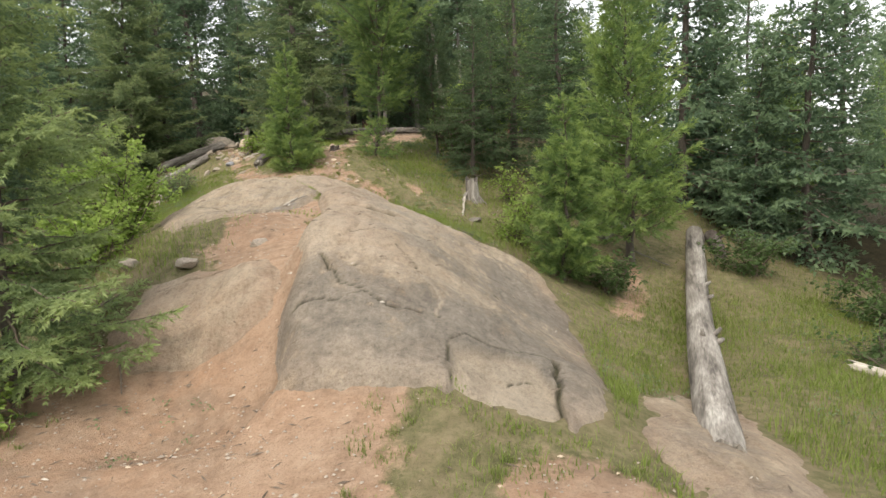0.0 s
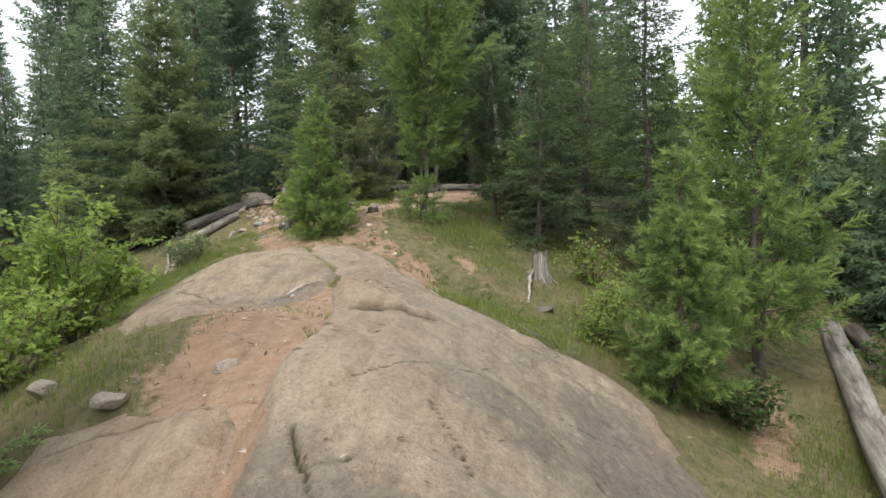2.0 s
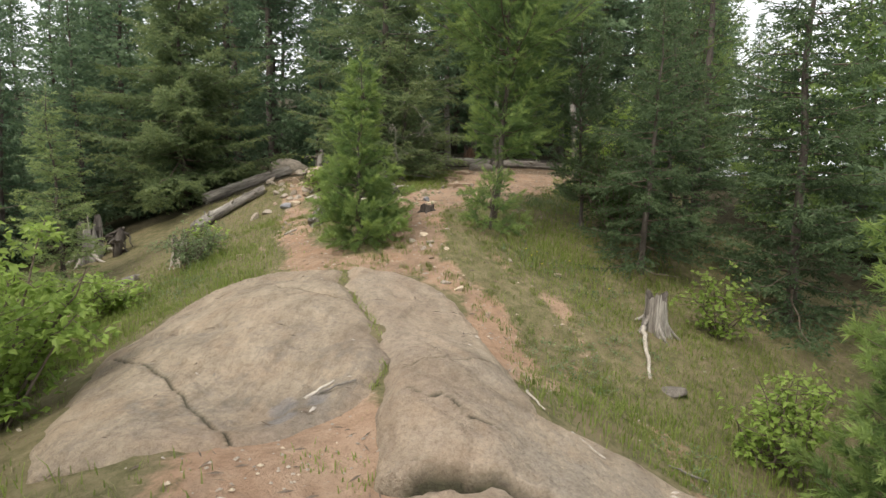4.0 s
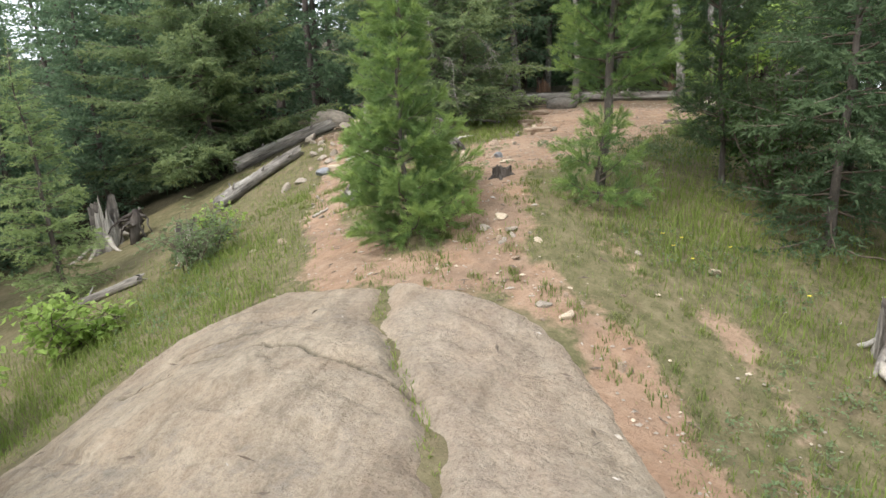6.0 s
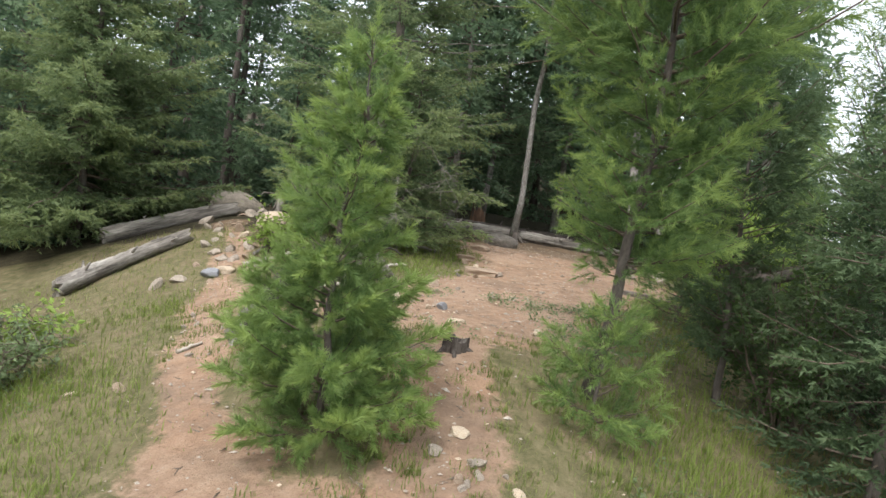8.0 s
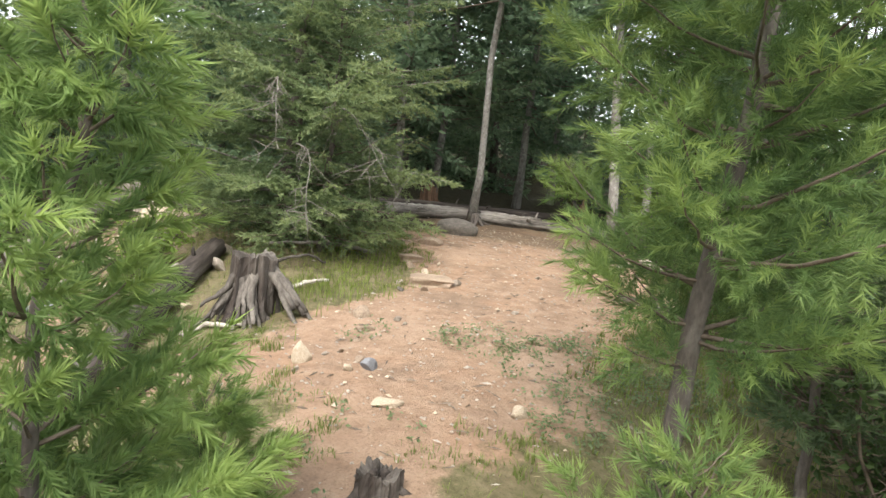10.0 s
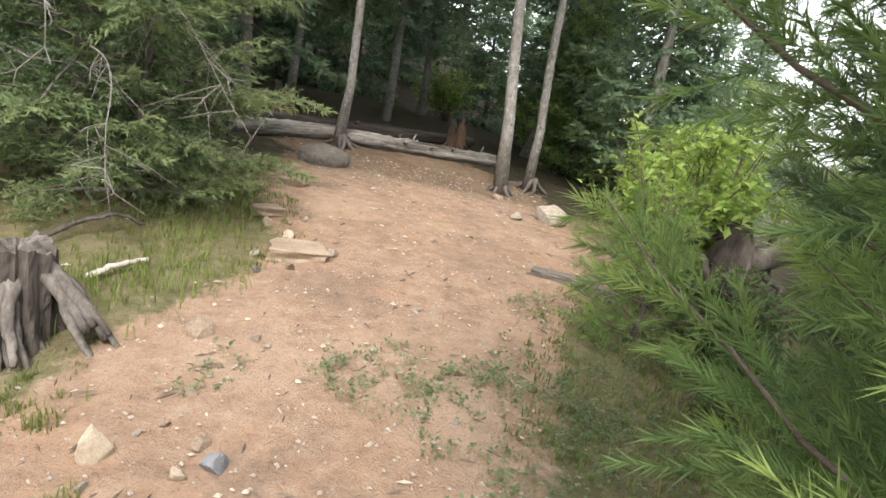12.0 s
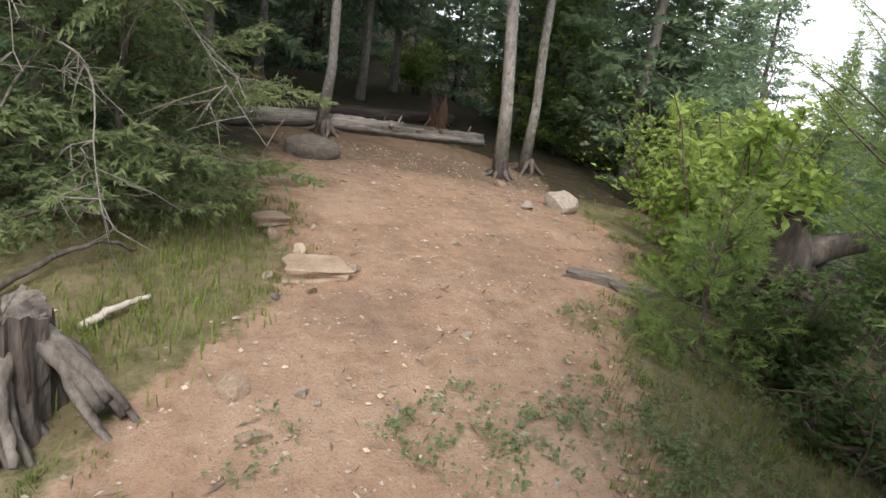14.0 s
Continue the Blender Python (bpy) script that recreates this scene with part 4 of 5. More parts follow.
bush(2.35, 8.9, "shaded leafy shrub under a pine", 0.55, 0.5, 207, SHADELEAF, 0.07, 10, 1000)
bush(0.35, 13.75, "dense shaded leafy shrub under spruces", 1.5, 0.75, 208, SHADELEAF, 0.055, 18, 3000)
bush(0.55, 16.5, "tall leafy shrub with pale green leaves beside the clearing", 1.7, 0.7, 209, LEAF, 0.085, 20, 3600)
bush(1.3, 17.6, "leafy shrub at the clearing's edge", 1.5, 0.8, 210, LEAF, 0.085, 16, 3000)
bush(1.9, 19.2, "green understorey shrub at the forest edge", 1.5, 0.9, 211, LEAF, 0.07, 16, 2600)
bush(0.6, 15.5, "shaded leafy shrub round an uprooted stump", 0.8, 0.5, 212, SHADELEAF, 0.06, 16, 2200)
bush(0.3, 14.9, "low shaded shrub at the trail's edge", 0.5, 0.5, 213, SHADELEAF, 0.06, 12, 1100)
bush(1.8, 24.0, "light green undergrowth in the forest", 1.3, 1.0, 214, LEAF, 0.09, 14, 1700)
bush(0.3, 25.6, "light green undergrowth in the forest", 1.4, 1.1, 215, LEAF, 0.09, 14, 1700)
bush(-4.75, 16.3, "small broad-leaved shrub beside fallen wood", 0.6, 0.4, 216, LEAF, 0.08, 9, 600)
bush(1.15, 9.5, "leafy shrub with rounded leaves beside a young pine", 0.8, 0.42, 224, LEAF, 0.06, 14, 1600)
bush(-4.9, 9.0, "dense alder shrub below the granite dome", 1.1, 0.6, 225, LEAF, 0.075, 14, 2000)
bush(-4.4, 6.4, "dense alder shrub on the bank", 0.9, 0.6, 226, LEAF, 0.07, 12, 1500)
bush(6.2, 8.6, "tall weeds and shrubs under dark spruces", 0.8, 1.2, 217, SHADELEAF, 0.08, 18, 2200)
bush(5.0, 10.4, "shaded leafy undergrowth beside the log", 0.7, 0.9, 218, SHADELEAF, 0.08, 14, 1600)
bush(4.6, 6.8, "leafy weeds in long grass", 0.35, 0.9, 219, SHADELEAF, 0.07, 14, 1000)

bush(-2.95, 4.1, "low fern-green shrub at a spruce's foot", 0.5, 0.55, 220, LEAF, 0.06, 16, 1800)
bush(-3.1, 5.75, "low leafy weeds on the bank", 0.3, 0.4, 221, LEAF, 0.05, 10, 700)
bush(-5.55, 13.35, "small leafy shrub beside a splintered stump", 0.5, 0.35, 222, LEAF, 0.07, 9, 600)
bush(2.6, 21.2, "green understorey shrub at the forest edge", 1.2, 0.9, 223, LEAF, 0.08, 14, 1600)

# ---------------------------------------------------------------- fallen logs and stumps


def fallen_log(p0, p1, r0, r1, label, mat, seed, stubs=3, bend=0.05, sag=0.0, rough=0.05, name="fallen_log", lift=0.85):
    """A log from p0 to p1 (x, y); it lies on the ground."""
    n = 26
    x, y = np.linspace(p0[0], p1[0], n), np.linspace(p0[1], p1[1], n)
    g = land(x, y)
    line = np.polyval(np.polyfit(np.linspace(0, 1, n), g, 1), np.linspace(0, 1, n))
    z = 0.5 * g + 0.5 * line + np.linspace(r0, r1, n) * lift
    pts = np.c_[x, y, z]
    side = np.array([-(p1[1] - p0[1]), p1[0] - p0[0], 0])
    side = side / np.linalg.norm(side)
    pts += np.outer(bend * np.sin(np.linspace(0, 3.0, n)), side)
    ob = thing(name, label, "log", tuple(pts[0]), "fallen logs")
    pts = pts - pts[0]
    rr = np.linspace(r0, r1, n) * (1 + 0.04 * np.sin(np.linspace(0, 9, n) + seed))
    v, f = tube(pts, rr, 18, rough, seed, False)
    axis = (pts[-1] - pts[0]) / np.linalg.norm(pts[-1] - pts[0])
    r = np.random.RandomState(seed)
    v[:18] -= np.outer(r.uniform(0, 0.09, 18), axis)
    v[-18:] += np.outer(r.uniform(0, 0.12, 18), axis)
    # grain runs along the log: the mesh is built upright and turned
    turn = axis_turn(axis)
    part("log_body", mesh_of("log_body", v @ turn, f, mat, True), ob).matrix_local = Matrix(turn.tolist()).to_4x4()
    for a, q in ((0, -1), (n - 1, 1)):
        ring = v[a * 18:(a + 1) * 18]
        mid = ring.mean(0) - axis * q * r.uniform(0.03, 0.06)
        inner = mid + (ring - mid) * 0.5 + np.outer(r.uniform(-0.05, 0.03, 18), axis)
        vv = np.concatenate([ring, inner, mid[None]])
        ff = [(k, (k + 1) % 18, 18 + (k + 1) % 18, 18 + k) for k in range(18)] + [(18 + k, 18 + (k + 1) % 18, 36) for k in range(18)]
        part("broken_end", mesh_of("broken_end", vv, ff, DEADWOOD), ob)
    for k in range(stubs):
        u = r.uniform(0.1, 0.9)
        c = np.array([np.interp(u, np.linspace(0, 1, n), pts[:, d]) for d in range(3)])
        a = r.uniform(0.2, 2.9)
        out = side * math.cos(a) + np.array([0, 0, 1]) * math.sin(a)
        rad = np.interp(u, [0, 1], [r0, r1])
        vv, ff = tube([c + out * rad * 0.7, c + out * (rad + 0.03), c + out * (rad + r.uniform(0.05, 0.1)) + axis * 0.03], [rad * 0.22, rad * 0.17, rad * 0.11], 7, 0.08, k)
        part("branch_stub", mesh_of("branch_stub", vv, ff, mat, True), ob)
    return ob


def axis_turn(axis):
    """A turn whose third column is the axis."""
    a = np.asarray(axis, float)
    u = np.cross((0, 0, 1.0), a) if abs(a[2]) < 0.9 else np.array([1.0, 0, 0])
    u /= np.linalg.norm(u)
    return np.stack([u, np.cross(a, u), a], 1)


fallen_log((1.9, 3.95), (4.75, 12.3), 0.155, 0.15, "long weathered grey log lying in the grass", DEADWOOD, 301, 6, 0.04)
fallen_log((-6.75, 15.2), (-6.28, 16.85), 0.11, 0.09, "split pale grey log lying on the slope", DEADWOOD, 302, 5, 0.04, 0.0, 0.14)
fallen_log((-7.75, 17.3), (-6.55, 18.75), 0.12, 0.11, "weathered fallen log along the ridge", DEADWOOD, 303, 2, 0.04)
fallen_log((-3.72, 13.15), (-4.3, 16.6), 0.095, 0.10, "dark grey bark-free log beside the trail", DARKWOOD, 304, 3, 0.05)
fallen_log((-3.2, 19.9), (-1.9, 20.7), 0.10, 0.10, "long grey fallen log closing off the clearing", DEADWOOD, 305, 3, 0.03, 0.0, 0.1)
fallen_log((-1.8, 20.6), (0.35, 21.4), 0.105, 0.085, "pale fallen log with broken branches", DEADWOOD, 306, 9, -0.08, 0.0, 0.17)
fallen_log((-3.4, 20.5), (0.2, 22.6), 0.10, 0.09, "fallen log among forest trunks", DARKWOOD, 307, 2, 0.05)
fallen_log((-7.25, 12.9), (-6.5, 13.1), 0.05, 0.06, "short grey log on the slope", DEADWOOD, 308, 1, 0.02)
fallen_log((2.75, 10.9), (3.35, 12.0), 0.09, 0.07, "grey rotten branch log under a pine", DEADWOOD, 309, 2, 0.04)
fallen_log((4.95, 12.0), (4.7, 11.0), 0.12, 0.10, "broken dark log beside a longer one", DARKWOOD, 310, 2, 0.02)
fallen_log((4.9, 5.4), (4.2, 6.4), 0.06, 0.05, "thin pale branch lying in grass", PALEWOOD, 311, 1, 0.03)


def stump(x, y, label, h, r, seed, mat, roots=8, root_len=0.5, flare=0.55, root_mat=None, wild=0.08, name="tree_stump"):
    rng = np.random.RandomState(seed)
    ob = thing(name, label, "stump", (x, y, land_at(x, y)), "tree stumps")
    sides, rows = 64, 14
    a = np.linspace(0, 2 * np.pi, sides, endpoint=False)
    verts = []
    ph = rng.rand() * 6
    groove = 0.045 * rng.randn(sides) + 0.05 * np.sin(11 * a + ph) + 0.03 * np.sin(19 * a)
    jag = h * (1 + wild * (rng.randn(sides) * 0.5 + np.sin(3 * a + ph)))
    for i in range(rows):
        u = i / (rows - 1)
        rr = r * (1 + flare * np.exp(-u * 3.2) * (0.5 + 0.5 * np.cos(roots * a + ph)) + groove + 0.018 * rng.randn(sides))
        verts.append(np.stack([np.cos(a) * rr, np.sin(a) * rr, -0.08 + (jag + 0.08) * u], 1))
    v = np.concatenate(verts)
    f = [(i * sides + j, i * sides + (j + 1) % sides, (i + 1) * sides + (j + 1) % sides, (i + 1) * sides + j) for i in range(rows - 1) for j in range(sides)]
    part("stump_body", mesh_of("stump_body", v, f, mat), ob)
    ring = v[-sides:]
    inner = ring * [0.55, 0.55, 1] + np.c_[np.zeros((sides, 2)), -0.03 + rng.randn(sides) * 0.012]
    vv = np.concatenate([ring, inner, [[0, 0, inner[:, 2].mean() - 0.02]]])
    ff = [(k, (k + 1) % sides, sides + (k + 1) % sides, sides + k) for k in range(sides)] + [(sides + k, sides + (k + 1) % sides, 2 * sides) for k in range(sides)]
    part("cut_top", mesh_of("cut_top", vv, ff, GREYWOOD), ob)
    for k in range(roots):
        az = (2 * np.pi * k - ph) / roots + rng.uniform(-0.12, 0.12)
        ln = root_len * rng.uniform(0.6, 1.2)
        s = np.linspace(0, 1, 12)
        d = r * 0.35 + s * (ln + r * 0.4)
        px, py = np.cos(az + 0.3 * s) * d, np.sin(az + 0.3 * s) * d
        gz = land(px + x, py + y) - land_at(x, y)
        pz = gz + 0.6 * h * (1 - s) ** 2.4 + 0.01 - 0.05 * s
        vv, ff = tube(np.c_[px, py, pz], r * (0.26 - 0.2 * s), 12, 0.22, seed + k)
        part("root", mesh_of("root", vv, ff, root_mat or mat, True), ob)
    return ob


stump(-3.42, 15.2, "dark weathered tree stump with splayed grey roots", 0.43, 0.15, 401, DARKWOOD, 5, 0.25, 0.85, DARKWOOD, 0.04)
def strand_root(ob, pts, r, mat, seed):
    """A splintered root: several thin strands that run side by side and part towards the ground."""
    rng = np.random.RandomState(seed)
    s = np.linspace(0, 1, 16)
    p = np.array(pts, float)
    q = np.stack([np.interp(s, np.linspace(0, 1, len(p)), p[:, d]) for d in range(3)], 1)
    q[1:-1] = 0.25 * q[:-2] + 0.5 * q[1:-1] + 0.25 * q[2:]
    pieces = []
    for k in range(9):
        off = rng.randn(3) * r * np.array([0.4, 0.4, 0.3])
        w = q + np.outer(0.7 + 1.1 * s**2, off) + np.cumsum(rng.randn(16, 3) * r * 0.06, 0)
        end = rng.randint(11, 17)
        pieces.append(tube(w[:end], (r * rng.uniform(0.35, 0.55) * (1 - 0.7 * s))[:end], 8, 0.2, seed + k, True, 2))
    v, f = joined(pieces)
    part("root", mesh_of("root", v, f, mat, True), ob, "splintered grey root")


old_stump = bpy.data.objects["tree_stump"]
strand_root(old_stump, [(0.06, 0.0, 0.40), (0.15, -0.02, 0.30), (0.26, -0.05, 0.21), (0.38, -0.12, 0.09), (0.48, -0.18, -0.04)], 0.085, GREYWOOD, 421)
strand_root(old_stump, [(0.02, -0.1, 0.3), (0.04, -0.19, 0.14), (0.08, -0.26, 0.04), (0.12, -0.33, -0.06)], 0.065, GREYWOOD, 431)
strand_root(old_stump, [(-0.08, -0.08, 0.25), (-0.15, -0.16, 0.1), (-0.21, -0.25, -0.03)], 0.06, GREYWOOD, 441)
stump(0.55, 11.3, "silvery old stump with roots in grass", 0.36, 0.10, 402, DEADWOOD, 5, 0.28, 1.0, DEADWOOD, 0.1)
stump(-2.12, 13.0, "low dark rotten stump beside the trail", 0.085, 0.08, 403, DARKWOOD, 5, 0.16, 0.5, None, 0.14)
stump(-5.72, 13.1, "splintered orange-brown stump in weeds", 0.3, 0.11, 404, PALEWOOD, 4, 0.2, 0.6, REDWOOD, 0.35)
stump(-8.95, 15.3, "uprooted splintered stump on the slope", 0.5, 0.2, 405, DEADWOOD, 6, 0.6, 0.6, PALEWOOD, 0.4)
stump(-2.75, 22.0, "rotten red-brown stump in the forest", 0.32, 0.14, 406, REDWOOD, 4, 0.25, 0.5, None, 0.3)
stump(-0.05, 22.3, "rotten red-brown stump in the forest", 0.34, 0.13, 407, REDWOOD, 4, 0.25, 0.5, None, 0.3)
stump(1.9, 19.0, "rotten broken stump in shrubs", 0.6, 0.12, 408, REDWOOD, 4, 0.25, 0.5, None, 0.35)


def uprooted(x, y, label, size, seed, mat, arms=11):
    rng = np.random.RandomState(seed)
    ob = thing("uprooted_stump", label, "stump", (x, y, land_at(x, y)), "tree stumps")
    v, f = tube([(0, 0, -0.1), (0.02, 0, 0.25 * size), (0.05, 0.03, 0.6 * size), (0.05, 0.05, 0.85 * size)], np.array([0.11, 0.12, 0.14, 0.05]) * size, 18, 0.2, seed)
    part("root_mass", mesh_of("root_mass", v, f, mat, True), ob)
    for k in range(arms):
        az, z0 = rng.rand() * 6.283, rng.uniform(0.1, 0.8) * size
        ln = size * rng.uniform(0.25, 0.5)
        end = np.array([math.cos(az) * ln, math.sin(az) * ln, max(0.03, z0 + rng.uniform(-0.5, 0.25) * size)])
        pts = curve_pts((0.04, 0.03, z0), end, 8, 0.12 * size * rng.randn(), -0.05, seed + k, 0.09)
        v, f = tube(pts, np.linspace(0.06, 0.015, 8) * size, 7, 0.12, seed + k)
        part("root", mesh_of("root", v, f, GREYWOOD if k % 3 == 0 else mat, True), ob)
    return ob


uprooted(0.72, 16.05, "dark uprooted stump tangled in leafy shrubs", 1.1, 411, DARKWOOD, 20)
snag = [o for o in bpy.data.objects if o.name.startswith("uprooted_stump")][0]
v, f = tube([(0.02, 0.0, 0.62), (0.2, -0.04, 0.7), (0.36, -0.06, 0.76), (0.5, -0.08, 0.8)], [0.10, 0.09, 0.085, 0.08], 14, 0.12, 415)
part("broken_trunk", mesh_of("broken_trunk", v, f, GREYWOOD, True), snag, "broken grey trunk end")
uprooted(-8.3, 15.15, "grey root plate of a fallen tree on the slope", 0.6, 413, DARKWOOD, 14)
uprooted(-6.0, 19.3, "grey snag with twisted roots on the ridge", 0.55, 412, DEADWOOD, 8)

# ---------------------------------------------------------------- stones


def stone_mesh(seed, mat, blunt=0.0):
    rng = np.random.RandomState(seed)
    bm = bmesh.new()
    bmesh.ops.create_icosphere(bm, subdivisions=3, radius=1.0)
    cuts = rng.randn(9, 3)
    cuts /= np.linalg.norm(cuts, axis=1)[:, None]
    lim = rng.uniform(0.42, 0.8, 9) * (1 - blunt) + 0.93 * blunt
    for v in bm.verts:
        p = np.array(v.co)
        for c, l in zip(cuts, lim):
            e = p @ c - l
            if e > 0:
                p = p - c * e * 0.96
        p *= 1 + 0.07 * noise.noise(Vector(p * 2.1) + Vector((seed, 0, 0)))
        v.co = p
    me = bpy.data.meshes.new("stone")
    bm.to_mesh(me)
    bm.free()
    me.materials.append(mat)
    return me


def stone(x, y, sx, sy, sz, mat, label, turn=0.0, seed=1, sink=0.35, tilt=0.0, name="stone", group="loose stones"):
    ob = new(name, stone_mesh(seed, mat, 0.75 if name == "boulder" else 0.0))
    if name == "boulder":
        ob.data.shade_smooth()
    ob.matrix_basis = Matrix.LocRotScale((x, y, land_at(x, y) + sz * (1 - 2 * sink)), Euler((tilt, 0, turn)), (sx, sy, sz))
    return tagged(ob, label, "stone", group)


stone(-2.8, 14.34, 0.065, 0.06, 0.105, PALE_STONE, "pale cream stone lying on the dirt", 0.4, 501)
stone(-2.62, 15.25, 0.10, 0.08, 0.07, TAN_STONE, "angular pale grey stone in sparse grass", 1.0, 502)


def slab_stone(x, y, lx, ly, h, mat, label, turn, seed, rise=0.6):
    """An angular slab, set in the ground, that stands proud at its near edge."""
    rng = np.random.RandomState(seed)
    bm = bmesh.new()
    bmesh.ops.create_cube(bm, size=1.0)
    bmesh.ops.subdivide_edges(bm, edges=bm.edges[:], cuts=2, use_grid_fill=True)
    for v in bm.verts:
        v.co = Vector((v.co.x * (1 - 0.25 * v.co.y), v.co.y, v.co.z)) + Vector(rng.randn(3) * 0.045)
        v.co = Vector((v.co.x * lx, v.co.y * ly, v.co.z * h + (0.5 * h * rise - 0.25 * h * v.co.y)))
    bmesh.ops.bevel(bm, geom=bm.edges[:], offset=0.006, segments=1, affect="EDGES")
    me = bpy.data.meshes.new("stone")
    bm.to_mesh(me)
    bm.free()
    me.materials.append(mat)
    ob = new("stone", me)
    ob.matrix_basis = Matrix.LocRotScale((x, y, land_at(x, y)), Euler((0.12, 0, turn)), (1, 1, 1))
    return tagged(ob, label, "stone", "loose stones")


slab_stone(-2.22, 16.52, 0.38, 0.28, 0.09, TAN_STONE, "flat tan stone slab set in the trail", 0.1, 503)
slab_stone(-2.5, 17.2, 0.22, 0.16, 0.07, TAN_STONE, "flat tan stone at the trail's edge", 0.5, 531)
slab_stone(-0.3, 16.62, 0.34, 0.12, 0.08, DARK_STONE, "dark layered ledge stone at the trail's edge", -0.35, 532)
slab_stone(-0.02, 16.48, 0.30, 0.12, 0.09, DARK_STONE, "dark layered ledge stone at the trail's edge", -0.45, 533)
stone(-2.38, 14.25, 0.055, 0.05, 0.05, BLUE_STONE, "small blue-grey stone on the dirt", 0.4, 504)
stone(-2.36, 18.0, 0.16, 0.11, 0.07, TAN_STONE, "grey stone at the trail's edge", 0.5, 505)
stone(-2.12, 19.15, 0.30, 0.24, 0.15, DARK_STONE, "grey rounded mossy boulder before a fallen log", 0.3, 506, name="boulder")
stone(0.28, 18.45, 0.22, 0.17, 0.16, STONE, "light grey angular boulder at the clearing's edge", 0.2, 507, 0.3)
stone(-0.12, 18.3, 0.09, 0.07, 0.05, STONE, "small stone on the dirt", 0.2, 508)
stone(-0.15, 19.0, 0.09, 0.07, 0.06, TAN_STONE, "small stone among roots", 0.9, 509)
stone(-2.45, 16.15, 0.05, 0.04, 0.03, DARK_STONE, "small dark stone on the dirt", 0.1, 512)
stone(-2.25, 6.17, 0.14, 0.10, 0.08, STONE, "pale grey stone in grass", 0.3, 514)
stone(-3.05, 6.62, 0.13, 0.10, 0.08, STONE, "pale grey stone in grass", 0.9, 515)
stone(-1.68, 6.5, 0.10, 0.08, 0.06, STONE, "angular stone half sunk in the dirt", 0.5, 516)
stone(-0.42, 11.8, 0.05, 0.045, 0.035, PALE_STONE, "small white stone in grass", 0.3, 517)
stone(0.55, 10.2, 0.12, 0.10, 0.06, DARK_STONE, "grey stone half sunk in grass", 0.4, 519)
stone(-1.95, 11.95, 0.06, 0.05, 0.04, PALE_STONE, "pale stone on the worn bank", 0.2, 520)
stone(-2.05, 11.8, 0.05, 0.04, 0.03, STONE, "small stone on the worn bank", 0.2, 521)
stone(-1.85, 11.75, 0.05, 0.04, 0.03, STONE, "small stone on the worn bank", 1.2, 522)
stone(-5.4, 15.25, 0.11, 0.09, 0.06, STONE, "grey stone beside the uphill trail", 0.2, 523)
stone(-5.1, 15.4, 0.13, 0.10, 0.07, BLUE_STONE, "blue-grey stone beside the uphill trail", 0.6, 524)
stone(-6.9, 19.6, 0.5, 0.35, 0.28, STONE, "grey boulder on the ridge", 0.3, 525, name="boulder")
stone(-5.3, 17.6, 0.34, 0.24, 0.2, PALE_STONE, "pale boulder on the rubble slope", 0.7, 526, name="boulder")
stone(-2.55, 14.95, 0.09, 0.06, 0.03, TAN_STONE, "flat stone on the dirt", 0.1, 527)
stone(-2.2, 13.75, 0.09, 0.06, 0.035, PALE_STONE, "tan stone on the dirt", 0.7, 528)
stone(-1.55, 13.85, 0.06, 0.05, 0.045, PALE_STONE, "tan stone in weeds", 0.2, 529)
srng = np.random.RandomState(77)
protos = [stone_mesh(600 + k, m) for k, m in enumerate((STONE, PALE_STONE, TAN_STONE, STONE, TAN_STONE))]
for cx, cy, sx, sy, n, size in [(-5.2, 16.6, 0.7, 1.2, 34, 0.075), (-6.0, 18.2, 0.6, 0.7, 14, 0.1), (-1.2, 11.0, 0.45, 0.6, 10, 0.035), (-2.6, 14.7, 0.5, 0.5, 10, 0.035), (-2.2, 17.0, 0.35, 0.9, 9, 0.04), (-1.9, 11.7, 0.25, 0.25, 8, 0.03), (-1.0, 16.0, 0.9, 1.6, 16, 0.022), (-4.3, 13.6, 0.4, 1.0, 10, 0.035)]:
    for k in range(n):
        x, y = cx + srng.randn() * sx * 0.6, cy + srng.randn() * sy * 0.6
        s = size * srng.uniform(0.5, 1.4)
        ob = new("stone", protos[srng.randint(5)])
        ob.matrix_basis = Matrix.LocRotScale((x, y, land_at(x, y) + s * 0.1), Euler((srng.rand(), srng.rand(), srng.rand() * 6)), (s * 1.3, s, s * 0.6))
        tagged(ob, "small angular stone on the trail", "stone", "loose stones")

# ---------------------------------------------------------------- sticks and dead roots


def stick(pts, r, label, mat=PALEWOOD, seed=1, name="stick"):
    p = np.array([(x, y, land_at(x, y) + dz) for x, y, dz in pts])
    s = np.linspace(0, 1, len(p) * 4)
    q = np.stack([np.interp(s, np.linspace(0, 1, len(p)), p[:, d]) for d in range(3)], 1)
    q += np.random.RandomState(seed).randn(*q.shape) * r * 0.25
    v, f = tube(q, np.linspace(r, r * 0.55, len(q)), 7, 0.08, seed)
    return tagged(new(name, mesh_of(name, v, f, mat, True)), label, "stick", "dead sticks")


stick([(-3.3, 15.74, 0.03), (-3.18, 15.86, 0.05), (-3.05, 16.0, 0.04)], 0.022, "bleached stick lying in grass")
stick([(-3.72, 14.75, 0.03), (-3.6, 14.9, 0.04), (-3.45, 14.86, 0.035), (-3.35, 14.95, 0.02)], 0.022, "curled bleached root beside a stump")
stick([(0.42, 11.15, 0.06), (0.4, 10.7, 0.04), (0.38, 10.27, 0.02)], 0.024, "long bleached root lying in grass")
